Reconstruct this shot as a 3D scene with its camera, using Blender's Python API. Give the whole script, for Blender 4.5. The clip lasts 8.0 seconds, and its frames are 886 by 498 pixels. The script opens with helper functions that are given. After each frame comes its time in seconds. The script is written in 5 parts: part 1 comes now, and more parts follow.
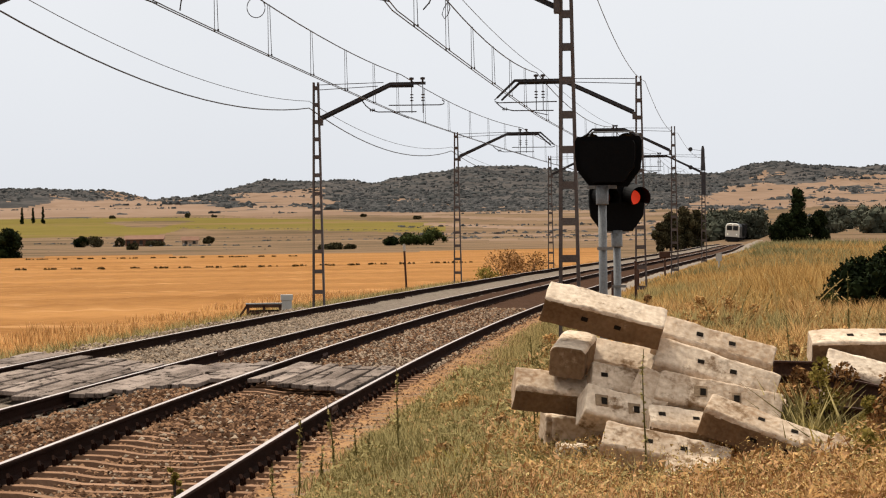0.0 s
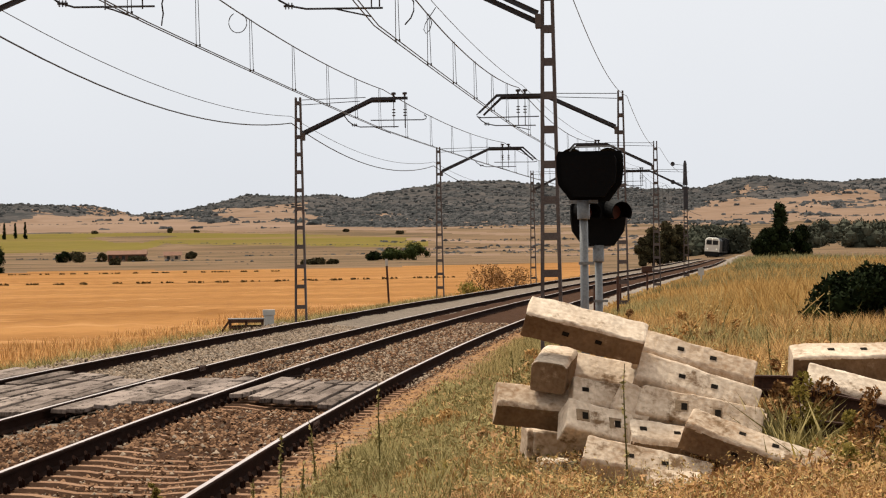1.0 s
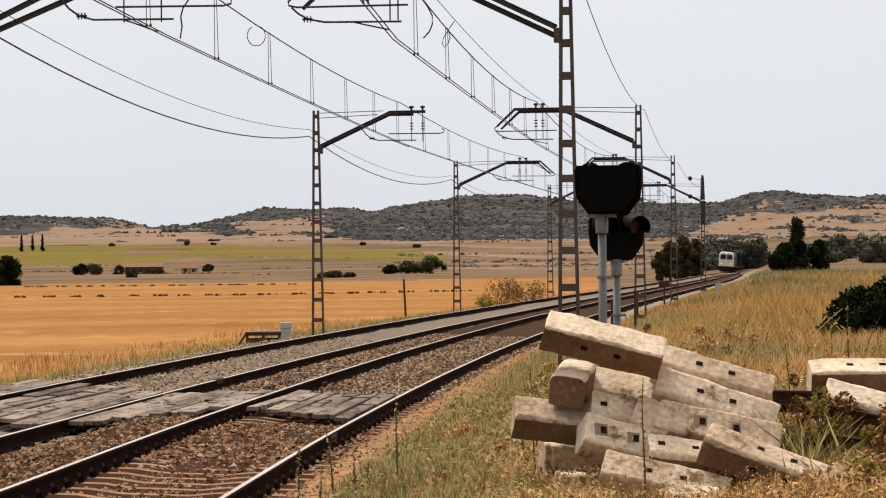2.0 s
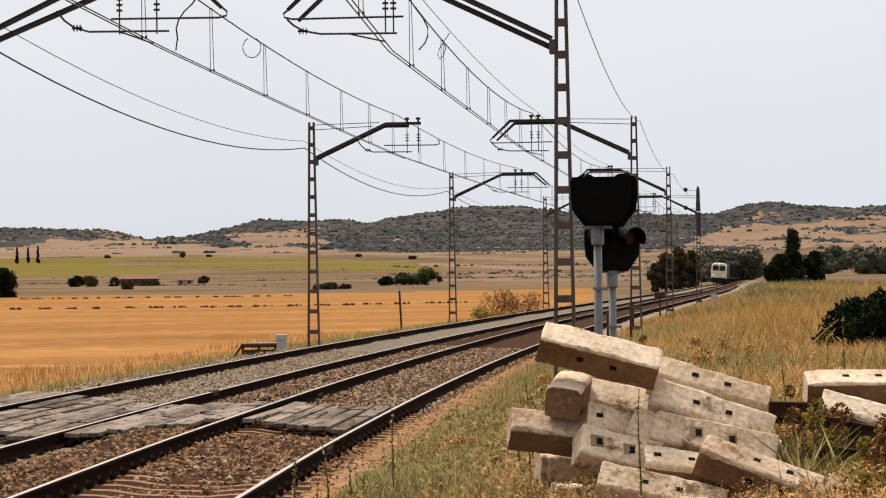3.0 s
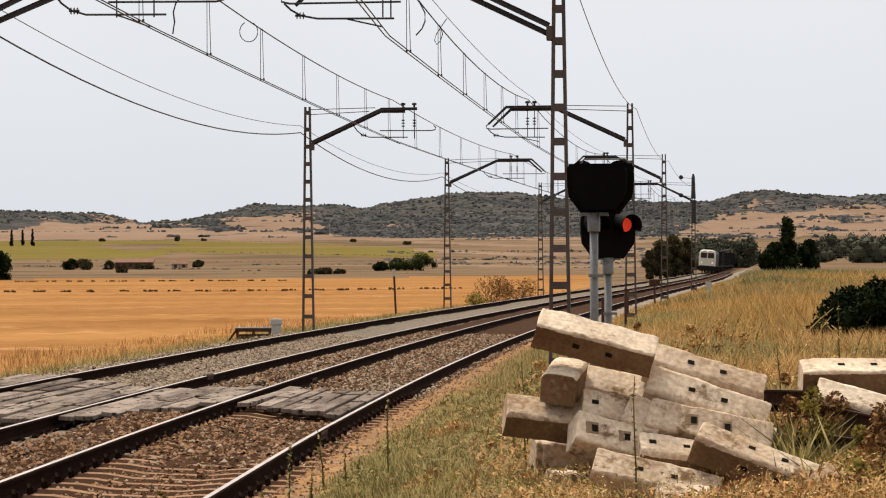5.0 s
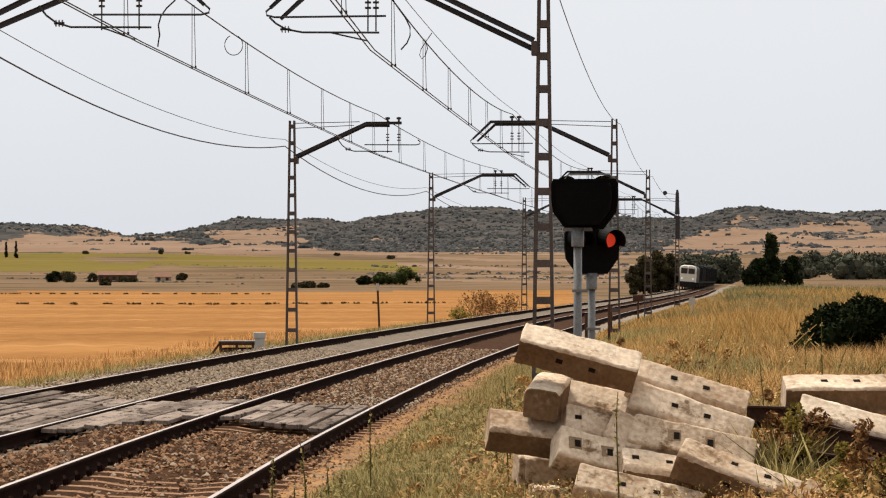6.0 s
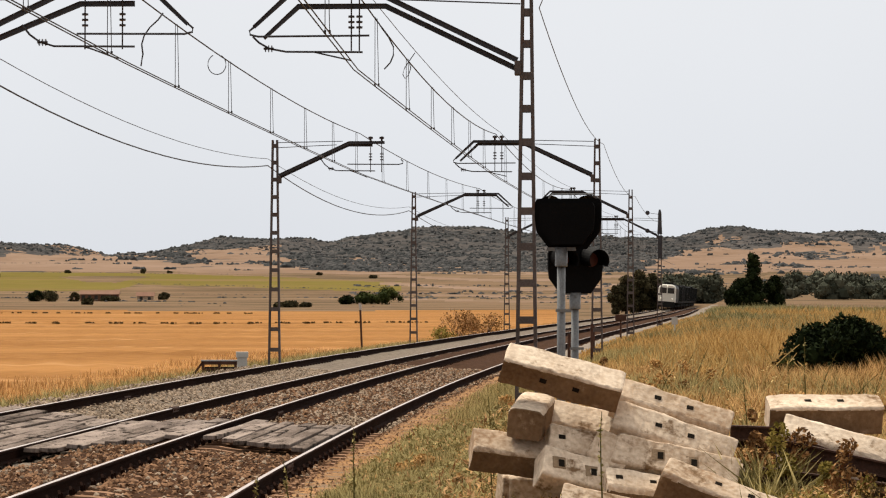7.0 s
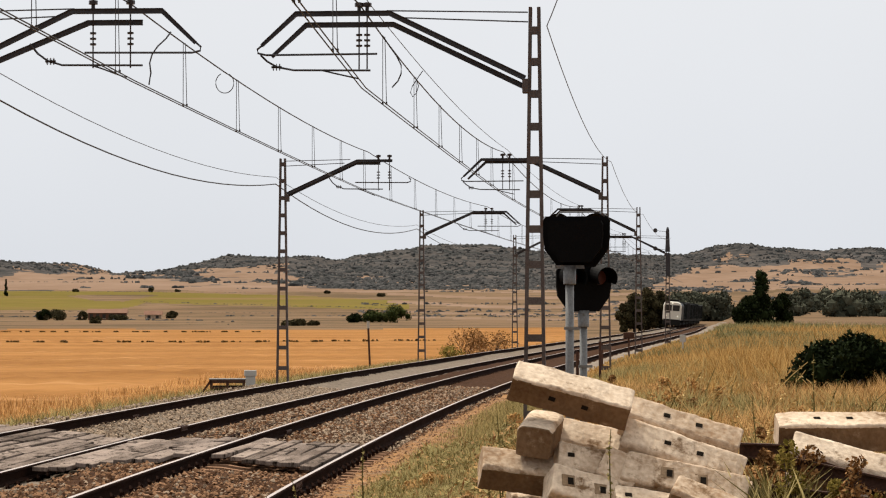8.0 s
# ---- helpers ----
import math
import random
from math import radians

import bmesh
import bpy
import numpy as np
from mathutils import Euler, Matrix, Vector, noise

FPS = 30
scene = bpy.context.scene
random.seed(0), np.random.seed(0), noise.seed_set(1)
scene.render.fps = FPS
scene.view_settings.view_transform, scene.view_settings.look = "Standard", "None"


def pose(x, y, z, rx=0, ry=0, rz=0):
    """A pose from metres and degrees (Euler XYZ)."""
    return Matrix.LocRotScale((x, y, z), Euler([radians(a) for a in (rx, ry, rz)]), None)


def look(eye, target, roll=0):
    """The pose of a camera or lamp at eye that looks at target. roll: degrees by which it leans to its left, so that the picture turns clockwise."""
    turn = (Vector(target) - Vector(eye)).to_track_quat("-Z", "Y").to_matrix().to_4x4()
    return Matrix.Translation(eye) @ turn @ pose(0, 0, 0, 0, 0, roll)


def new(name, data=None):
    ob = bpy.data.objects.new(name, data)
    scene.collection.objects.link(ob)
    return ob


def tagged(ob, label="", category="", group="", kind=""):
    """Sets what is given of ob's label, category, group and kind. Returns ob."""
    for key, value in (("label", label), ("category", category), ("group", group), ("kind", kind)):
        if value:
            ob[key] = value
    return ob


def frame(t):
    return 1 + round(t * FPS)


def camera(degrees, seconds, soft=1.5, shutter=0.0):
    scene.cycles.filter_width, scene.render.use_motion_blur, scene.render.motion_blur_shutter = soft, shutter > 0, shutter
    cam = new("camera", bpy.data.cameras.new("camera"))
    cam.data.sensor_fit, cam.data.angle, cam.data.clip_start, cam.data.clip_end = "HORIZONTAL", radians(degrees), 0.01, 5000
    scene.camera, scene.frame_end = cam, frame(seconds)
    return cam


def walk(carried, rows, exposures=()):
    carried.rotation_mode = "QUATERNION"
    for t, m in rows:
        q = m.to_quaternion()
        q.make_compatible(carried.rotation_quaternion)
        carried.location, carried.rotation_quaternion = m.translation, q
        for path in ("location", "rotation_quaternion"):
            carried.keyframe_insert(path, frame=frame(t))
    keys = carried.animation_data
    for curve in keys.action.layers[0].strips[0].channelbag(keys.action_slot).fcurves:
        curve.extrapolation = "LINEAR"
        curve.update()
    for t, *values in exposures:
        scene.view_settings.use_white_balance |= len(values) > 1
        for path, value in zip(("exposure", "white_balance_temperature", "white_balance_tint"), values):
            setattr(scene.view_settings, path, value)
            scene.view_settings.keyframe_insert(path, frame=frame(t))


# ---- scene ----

# The eye drifts a few centimetres while the zoomed picture sways: seconds, sway across, sway down, lean, drift.
SWAY = [
    (0.0, 63.9, -138.4, -0.0134, 7.4), (0.1, 71, -138, -0.0140, 7.4), (0.2, 64, -158, -0.0150, 7.5), (0.3, 75, -158, -0.0155, 7.6),
    (0.4, 67, -149, -0.0160, 7.7), (0.5, 54.6, -127.6, -0.0162, 7.8), (0.6, 54, -118, -0.0158, 8.2), (0.7, 44, -114, -0.0155, 8.7),
    (0.8, 29.5, -110, -0.0150, 9.2), (0.9, 19, -117, -0.0148, 9.6), (1.0, 33.1, -112.1, -0.0145, 9.8), (1.1, 46, -95, -0.0140, 9.0),
    (1.2, 49, -91, -0.0133, 8.2), (1.3, 57, -91, -0.0128, 7.6), (1.4, 56, -90, -0.0125, 7.2), (1.5, 59.1, -89.9, -0.0122, 7.1),
    (1.7, 63.5, -89, -0.0118, 7.0), (2.8, 52, -75, -0.0075, 6.7), (3.0, 55.2, -67.4, -0.0118, 6.6), (3.5, 45.8, -82.8, -0.0038, 5.7),
    (4.0, 54.0, -69.1, -0.0091, 5.4), (4.2, 49.5, -77, -0.0045, 5.0), (5.3, 41.7, -92.6, -0.0046, 3.3), (5.5, 21.6, -73.4, -0.0036, 3.2),
    (6.0, 17.4, -66.6, 0.0010, 3.6), (6.5, -15.2, -43.1, 0.0031, 2.6), (6.7, -12, -47, 0.0030, 2.0), (6.9, -10, -44, 0.0022, 1.4),
    (7.0, -13.8, -32.0, 0.0019, 1.2), (7.2, -13, -20, 0.0012, 1.2), (7.3, -15, -8, 0.0004, 1.4), (7.5, -24.4, 1.6, -0.0006, 1.8),
    (7.6, -19, -14, -0.0004, 1.2), (7.7, -14, -18, -0.0003, 0.8), (7.8, -2, -18, -0.0002, 0.4), (7.9, 2, -10, 0.0, 0.2), (8.0, 0.0, 0.0, 0.0, 0.0),
]
FAR = 5000.0
EYE_Z = 1.75


def sight(across, down, lean, drift):
    c, s = math.cos(lean), math.sin(lean)
    a, b = -across, 441 - 500 - down
    a, b = a * c + b * s, b * c - a * s
    eye = Vector((drift * 25 / FAR, 0, EYE_Z))
    way = Vector((a / FAR, 1, (559 - 500 - b) / FAR))
    return look(eye, eye + way * 100, math.degrees(lean))


cam = camera(17.82, 8.0, soft=1.15)
walk(cam, [(t, sight(a, d, l, e)) for t, a, d, l, e in SWAY], exposures=[(0.0, -0.14), (1.0, -0.15), (1.5, -0.20), (4.0, -0.19), (7.0, -0.19), (7.5, -0.27), (8.0, -0.21)])

# ---- light: a bright overcast noon, thin high cloud ----
world = bpy.data.worlds.new("overcast_sky")
scene.world = world
world.use_nodes = True
wn, wl = world.node_tree.nodes, world.node_tree.links
wn.clear()
w_out, w_bg = wn.new("ShaderNodeOutputWorld"), wn.new("ShaderNodeBackground")
w_sky = wn.new("ShaderNodeTexSky")
w_sky.sky_type, w_sky.sun_disc = "NISHITA", False
w_sky.sun_elevation, w_sky.sun_rotation = radians(60), radians(-31)
w_sky.air_density, w_sky.dust_density, w_sky.ozone_density = 1.0, 4.0, 1.0
w_bw = wn.new("ShaderNodeHueSaturation")
w_bw.inputs["Saturation"].default_value = 0.12
# cloud veil: twice as bright overhead as along the horizon, dimmer away from the sun
w_co, w_sep = wn.new("ShaderNodeTexCoord"), wn.new("ShaderNodeSeparateXYZ")
w_ramp = wn.new("ShaderNodeValToRGB")
w_ramp.color_ramp.elements[0].color = (9.0, 9.35, 9.95, 1)
w_ramp.color_ramp.elements[1].color = (18.0, 17.2, 16.0, 1)
w_cloud = wn.new("ShaderNodeTexNoise")
w_cloud.inputs["Scale"].default_value, w_cloud.inputs["Detail"].default_value = 3.0, 4
w_thin = wn.new("ShaderNodeMapRange")
w_thin.inputs["To Min"].default_value, w_thin.inputs["To Max"].default_value = 0.90, 1.08
w_mul = wn.new("ShaderNodeVectorMath")
w_mul.operation = "SCALE"
w_mix = wn.new("ShaderNodeMix")
w_mix.data_type = "RGBA"
w_mix.inputs["Factor"].default_value = 0.9
wl.new(w_co.outputs["Generated"], w_sep.inputs["Vector"])
wl.new(w_co.outputs["Generated"], w_cloud.inputs["Vector"])
wl.new(w_sep.outputs["Z"], w_ramp.inputs["Fac"])
wl.new(w_cloud.outputs["Fac"], w_thin.inputs["Value"])
wl.new(w_ramp.outputs["Color"], w_mul.inputs[0])
w_side, w_both = wn.new("ShaderNodeMapRange"), wn.new("ShaderNodeMath")
w_side.interpolation_type = "SMOOTHSTEP"
w_side.inputs["From Min"].default_value, w_side.inputs["From Max"].default_value = -1.0, 0.85
w_side.inputs["To Min"].default_value, w_side.inputs["To Max"].default_value = 0.50, 1.0
w_both.operation = "MULTIPLY"
wl.new(w_sep.outputs["Y"], w_side.inputs["Value"])
wl.new(w_side.outputs["Result"], w_both.inputs[0])
wl.new(w_thin.outputs["Result"], w_both.inputs[1])
wl.new(w_both.outputs["Value"], w_mul.inputs["Scale"])
wl.new(w_sky.outputs["Color"], w_bw.inputs["Color"])
wl.new(w_bw.outputs["Color"], w_mix.inputs["A"])
wl.new(w_mul.outputs["Vector"], w_mix.inputs["B"])
wl.new(w_mix.outputs["Result"], w_bg.inputs["Color"])
w_bg.inputs["Strength"].default_value = 0.1
wl.new(w_bg.outputs["Background"], w_out.inputs["Surface"])

sun_data = bpy.data.lights.new("sun", "SUN")
sun_data.energy, sun_data.angle, sun_data.color = 5.0, radians(12), (1.0, 0.90, 0.74)
sun = new("sun", sun_data)
sun.matrix_world = look((-12, 20, 40), (0, 0, 0))


# ---- materials ----
def material(name, low, high, scale=3.0, rough=0.85, metal=0.0, bump=0.3, fine=40.0, island=0.0, stain=None, stain_at=0.6, spec=0.3, per_object=0.0, stretch=(1, 1, 1), contrast=0.18):
    """A surface with colour mottled at two scales, fine relief and, where given, stains."""
    m = bpy.data.materials.new(name)
    m.use_nodes = True
    n, k = m.node_tree.nodes, m.node_tree.links
    b = n["Principled BSDF"]
    b.inputs["Roughness"].default_value, b.inputs["Metallic"].default_value = rough, metal
    b.inputs["Specular IOR Level"].default_value = spec
    co = n.new("ShaderNodeTexCoord")
    grain = n.new("ShaderNodeMapping")
    grain.inputs["Scale"].default_value = stretch
    k.new(co.outputs["Object"], grain.inputs["Vector"])
    if per_object:
        own, shift = n.new("ShaderNodeObjectInfo"), n.new("ShaderNodeMath")
        shift.operation = "MULTIPLY"
        shift.inputs[1].default_value = 37.0
        k.new(own.outputs["Random"], shift.inputs[0])
        k.new(shift.outputs[0], grain.inputs["Location"])
    big, small = n.new("ShaderNodeTexNoise"), n.new("ShaderNodeTexNoise")
    for node, s, d in ((big, scale, 5), (small, fine, 4)):
        node.inputs["Scale"].default_value, node.inputs["Detail"].default_value = s, d
        k.new(grain.outputs["Vector"], node.inputs["Vector"])
    add = n.new("ShaderNodeMath")
    add.operation = "MULTIPLY_ADD"
    add.inputs[1].default_value = 0.55
    k.new(big.outputs["Fac"], add.inputs[0])
    half = n.new("ShaderNodeMath")
    half.operation = "MULTIPLY"
    half.inputs[1].default_value = 0.45
    k.new(small.outputs["Fac"], half.inputs[0])
    k.new(half.outputs[0], add.inputs[2])
    value = add.outputs[0]
    for amount, kind in ((island, "ISLAND"), (per_object, "OBJECT")):
        if amount:
            src = n.new("ShaderNodeNewGeometry" if kind == "ISLAND" else "ShaderNodeObjectInfo")
            sock = src.outputs["Random Per Island" if kind == "ISLAND" else "Random"]
            ma = n.new("ShaderNodeMath")
            ma.operation = "MULTIPLY_ADD"
            ma.inputs[1].default_value = amount
            k.new(sock, ma.inputs[0])
            sub = n.new("ShaderNodeMath")
            sub.operation = "SUBTRACT"
            sub.inputs[1].default_value = amount / 2
            k.new(value, sub.inputs[0])
            k.new(sub.outputs[0], ma.inputs[2])
            value = ma.outputs[0]
    ramp = n.new("ShaderNodeValToRGB")
    ramp.color_ramp.elements[0].position, ramp.color_ramp.elements[1].position = 0.5 - contrast, 0.5 + contrast
    ramp.color_ramp.elements[0].color, ramp.color_ramp.elements[1].color = (*low, 1), (*high, 1)
    k.new(value, ramp.inputs["Fac"])
    colour = ramp.outputs["Color"]
    if stain:
        patch = n.new("ShaderNodeTexNoise")
        patch.inputs["Scale"].default_value, patch.inputs["Detail"].default_value = scale * 2.3, 8
        patch.inputs["Roughness"].default_value = 0.7
        k.new(grain.outputs["Vector"], patch.inputs["Vector"])
        edge = n.new("ShaderNodeMapRange")
        edge.inputs["From Min"].default_value, edge.inputs["From Max"].default_value = stain_at - 0.05, stain_at + 0.05
        k.new(patch.outputs["Fac"], edge.inputs["Value"])
        mix = n.new("ShaderNodeMix")
        mix.data_type = "RGBA"
        mix.inputs["B"].default_value = (*stain, 1)
        k.new(edge.outputs["Result"], mix.inputs["Factor"])
        k.new(colour, mix.inputs["A"])
        colour = mix.outputs["Result"]
    k.new(colour, b.inputs["Base Color"])
    if bump:
        relief = n.new("ShaderNodeBump")
        relief.inputs["Strength"].default_value, relief.inputs["Distance"].default_value = bump, 0.02
        k.new(small.outputs["Fac"], relief.inputs["Height"])
        k.new(relief.outputs["Normal"], b.inputs["Normal"])
    return m


def glow(name, colour, strength):
    m = bpy.data.materials.new(name)
    m.use_nodes = True
    b = m.node_tree.nodes["Principled BSDF"]
    b.inputs["Base Color"].default_value = (*colour, 1)
    b.inputs["Emission Color"].default_value, b.inputs["Emission Strength"].default_value = (*colour, 1), strength
    b.inputs["Roughness"].default_value = 0.3
    return m


RAIL_SIDE = material("rusty_rail_steel", (0.0095, 0.0043, 0.003), (0.025, 0.0112, 0.0074), 2.0, 0.9, 0.0, 0.4, spec=0.02)
RAIL_TOP = material("worn_bright_rail_head", (0.34, 0.285, 0.262), (0.47, 0.41, 0.39), 1.5, 0.45, 0.85, 0.05)
CONCRETE_SLEEPER = material("dusty_concrete_sleeper", (0.205, 0.115, 0.069), (0.335, 0.20, 0.128), 3.0, 0.9, 0, 0.3, per_object=0.15, spec=0.02)
STONE = material("ballast_stone", (0.0616, 0.0307, 0.0169), (0.246, 0.139, 0.0806), 1.2, 0.9, 0, 0.3, 30, island=0.9, spec=0.02)
STONE_GREY = material("pale_ballast_stone", (0.114, 0.0813, 0.0581), (0.328, 0.25, 0.185), 1.2, 0.9, 0, 0.3, 30, island=0.8, spec=0.02)
# Brown bed made near black: it carries the shade in gaps between stones.
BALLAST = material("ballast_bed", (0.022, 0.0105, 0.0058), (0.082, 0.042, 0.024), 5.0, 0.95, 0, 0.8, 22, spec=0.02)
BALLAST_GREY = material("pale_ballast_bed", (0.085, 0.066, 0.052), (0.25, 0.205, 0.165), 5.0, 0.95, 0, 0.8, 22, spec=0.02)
MAST_STEEL = material("weathered_mast_steel", (0.058, 0.047, 0.045), (0.145, 0.122, 0.118), 1.2, 0.65, 0.3, 0.2, stain=(0.0883, 0.0432, 0.0272), stain_at=0.62)
ARM_STEEL = material("dark_arm_steel", (0.030, 0.030, 0.036), (0.075, 0.075, 0.085), 2.0, 0.6, 0.4, 0.2)
WIRE = material("dull_copper_wire", (0.033, 0.0312, 0.033), (0.066, 0.063, 0.066), 3.0, 0.6, 0.4, 0)
INSULATOR = material("brown_glazed_insulator", (0.021, 0.015, 0.0144), (0.042, 0.03, 0.027), 4.0, 0.3, 0, 0)
CONCRETE = material("lichened_concrete", (0.33, 0.218, 0.136), (0.86, 0.725, 0.575), 2.0, 0.92, 0, 0.35, 26, stain=(0.19, 0.118, 0.066), stain_at=0.60, per_object=0.16, spec=0.02, contrast=0.20)
BLACK_PAINT = material("matt_black_signal_paint", (0.0018, 0.0018, 0.0021), (0.0039, 0.0039, 0.0045), 3.0, 0.7, 0, 0.1, spec=0.08)
GALVANISED = material("galvanised_steel_pole", (0.124, 0.128, 0.132), (0.214, 0.219, 0.223), 3.0, 0.5, 0.4, 0.15, 60, stain=(0.107, 0.099, 0.087), stain_at=0.62, contrast=0.12)


# ---- mesh helpers ----
def tag_mesh(name, bm, mat, smooth=False):
    me = bpy.data.meshes.new(name)
    bm.to_mesh(me)
    bm.free()
    for m in mat if isinstance(mat, (list, tuple)) else (mat,):
        me.materials.append(m)
    if smooth:
        me.shade_smooth()
    return me


def part(name, bm, mat, parent, label="", smooth=False):
    ob = new(name, tag_mesh(name, bm, mat, smooth))
    ob.parent = parent
    return tagged(ob, label)


def thing(name, m, label, category, group="", kind=""):
    ob = new(name)
    ob.empty_display_size = 0.2
    ob.matrix_basis = m
    return tagged(ob, label, category, group, kind)


def add_box(bm, sx, sy, sz, m=None, bevel=0.0, segments=2):
    """A box centred on m; edges rounded by bevel."""
    got = bmesh.ops.create_cube(bm, size=1.0, matrix=(m or Matrix()) @ Matrix.Diagonal((sx, sy, sz, 1)))["verts"]
    if bevel:
        edges = list({e for v in got for e in v.link_edges})
        bmesh.ops.bevel(bm, geom=edges, offset=bevel, segments=segments, profile=0.6, affect="EDGES")
    return bm


def box(sx, sy, sz, m=None, bevel=0.0, segments=2):
    return add_box(bmesh.new(), sx, sy, sz, m, bevel, segments)


def add_tube(bm, points, radius, sides=8, radii=None):
    """A round bar along points."""
    pts = [Vector(p) for p in points]
    rings = []
    for i, p in enumerate(pts):
        d = (pts[min(i + 1, len(pts) - 1)] - pts[max(i - 1, 0)]).normalized()
        side = d.cross(Vector((0, 0, 1)))
        side = side.normalized() if side.length > 0.05 else Vector((1, 0, 0))
        up = side.cross(d).normalized()
        r = radii[i] if radii else radius
        rings.append([bm.verts.new(p + (side * math.cos(a) + up * math.sin(a)) * r) for a in (2 * math.pi * j / sides for j in range(sides))])
    for a, b in zip(rings, rings[1:]):
        for j in range(sides):
            bm.faces.new((a[j], a[(j + 1) % sides], b[(j + 1) % sides], b[j]))
    bm.faces.new(list(reversed(rings[0])))
    bm.faces.new(rings[-1])
    return bm


def tube(points, radius, sides=8, radii=None):
    return add_tube(bmesh.new(), points, radius, sides, radii)


def add_bar(bm, a, b, width, depth, side=Vector((1, 0, 0))):
    """A flat or square bar from a to b; width along side."""
    a, b = Vector(a), Vector(b)
    d = (b - a).normalized()
    s = (side - d * side.dot(d)).normalized()
    u = d.cross(s).normalized()
    m = Matrix((s, d, u)).transposed().to_4x4()
    m.translation = (a + b) / 2
    return add_box(bm, width, (b - a).length, depth, m)


def add_prism(bm, outline, y0, y1, m=None):
    """An outline of (x, z) drawn out from y0 to y1."""
    m = m or Matrix()
    f = [bm.verts.new(m @ Vector((x, y0, z))) for x, z in outline]
    b = [bm.verts.new(m @ Vector((x, y1, z))) for x, z in outline]
    n = len(outline)
    bm.faces.new(f)
    bm.faces.new(list(reversed(b)))
    for i in range(n):
        bm.faces.new((f[(i + 1) % n], f[i], b[i], b[(i + 1) % n]))
    bmesh.ops.recalc_face_normals(bm, faces=bm.faces)
    return bm


def from_arrays(name, verts, faces, mat, kind="stuff", label="", category="", parent=None):
    me = bpy.data.meshes.new(name)
    verts, faces = np.asarray(verts, np.float32), np.asarray(faces, np.int32)
    k = faces.shape[1]
    me.vertices.add(len(verts))
    me.vertices.foreach_set("co", verts.ravel())
    me.loops.add(faces.size)
    me.loops.foreach_set("vertex_index", faces.ravel())
    me.polygons.add(len(faces))
    me.polygons.foreach_set("loop_start", np.arange(0, faces.size, k, dtype=np.int32))
    me.update(calc_edges=True)
    me.materials.append(mat)
    ob = new(name, me)
    ob.parent = parent
    return tagged(ob, label, category, "", kind)


# ---- the line: two curving tracks ----
TRACK_Y = [-40, 0, 15.8, 26.3, 31.6, 42.1, 52.6, 63.2, 84.2, 105, 137, 168, 210, 263, 316, 368, 421, 474, 526, 632, 760]
TRACK_X = [-4.6, -3.75, -3.12, -2.66, -2.39, -1.75, -1.01, -0.18, 1.66, 3.71, 7.05, 10.5, 15.25, 21.2, 27.1, 32.5, 37.9, 43.9, 50.1, 62.9, 79.0]
SPACING = 3.8
CANT = 0.07


def track_x(y):
    """Middle of the nearer track: knots joined by smooth slopes."""
    i = min(max(int(np.searchsorted(TRACK_Y, y)) - 1, 0), len(TRACK_Y) - 2)

    def slope(j):
        a, b = max(j - 1, 0), min(j + 1, len(TRACK_Y) - 1)
        return (TRACK_X[b] - TRACK_X[a]) / (TRACK_Y[b] - TRACK_Y[a])
    h = TRACK_Y[i + 1] - TRACK_Y[i]
    t = (y - TRACK_Y[i]) / h
    return ((2 * t**3 - 3 * t**2 + 1) * TRACK_X[i] + (t**3 - 2 * t**2 + t) * h * slope(i)
            + (3 * t**2 - 2 * t**3) * TRACK_X[i + 1] + (t**3 - t**2) * h * slope(i + 1))


def track_pose(y, offset=0.0, z=0.0):
    """A pose on the line at y: x across to the right, y along it, z up; offset across from the nearer track's middle."""
    d = Vector((track_x(y + 0.5) - track_x(y - 0.5), 1, 0)).normalized()
    side = Vector((d.y, -d.x, 0))
    m = Matrix((side, d, Vector((0, 0, 1)))).transposed().to_4x4()
    m.translation = Vector((track_x(y), y, z)) + side * offset
    m = m @ Matrix.Rotation(math.atan2(CANT, 1.738), 4, "Y")
    if offset < -1.95:
        m = m @ pose(0, 0, -0.035, 0, 2.0, 0)
    return m


LUT_Y = np.arange(-60, 800, 1.0)
LUT_X = np.array([track_x(min(max(y, -40), 760)) for y in LUT_Y])


def smoothstep(a, b, v):
    t = np.clip((v - a) / (b - a), 0, 1)
    return t * t * (3 - 2 * t)


# the skyline's crest, about 2.7 km off: x, height
CREST_X = [-900, -477, -402, -359, -326, -299, -278, -245, -199, -143, -121, -99, -78, -45, -2, 46, 95, 171, 230, 257, 279, 306, 354, 387, 408, 441, 900]
CREST_Z = [60, 55, 55, 53, 43, 37, 37, 45, 56, 58, 58, 53, 60, 65, 67, 66, 63, 62, 60, 68, 69, 65, 61, 64, 65, 63, 60]
RISE_Y = [0, 420, 600, 800, 950, 1250, 1500, 1900, 2300, 2700, 3600, 4800]
RISE_Z = [0, 0, 1.2, 2.8, 4.6, 13.0, 18.0, 28.5, 36.5, 44.0, 30.0, 20.0]


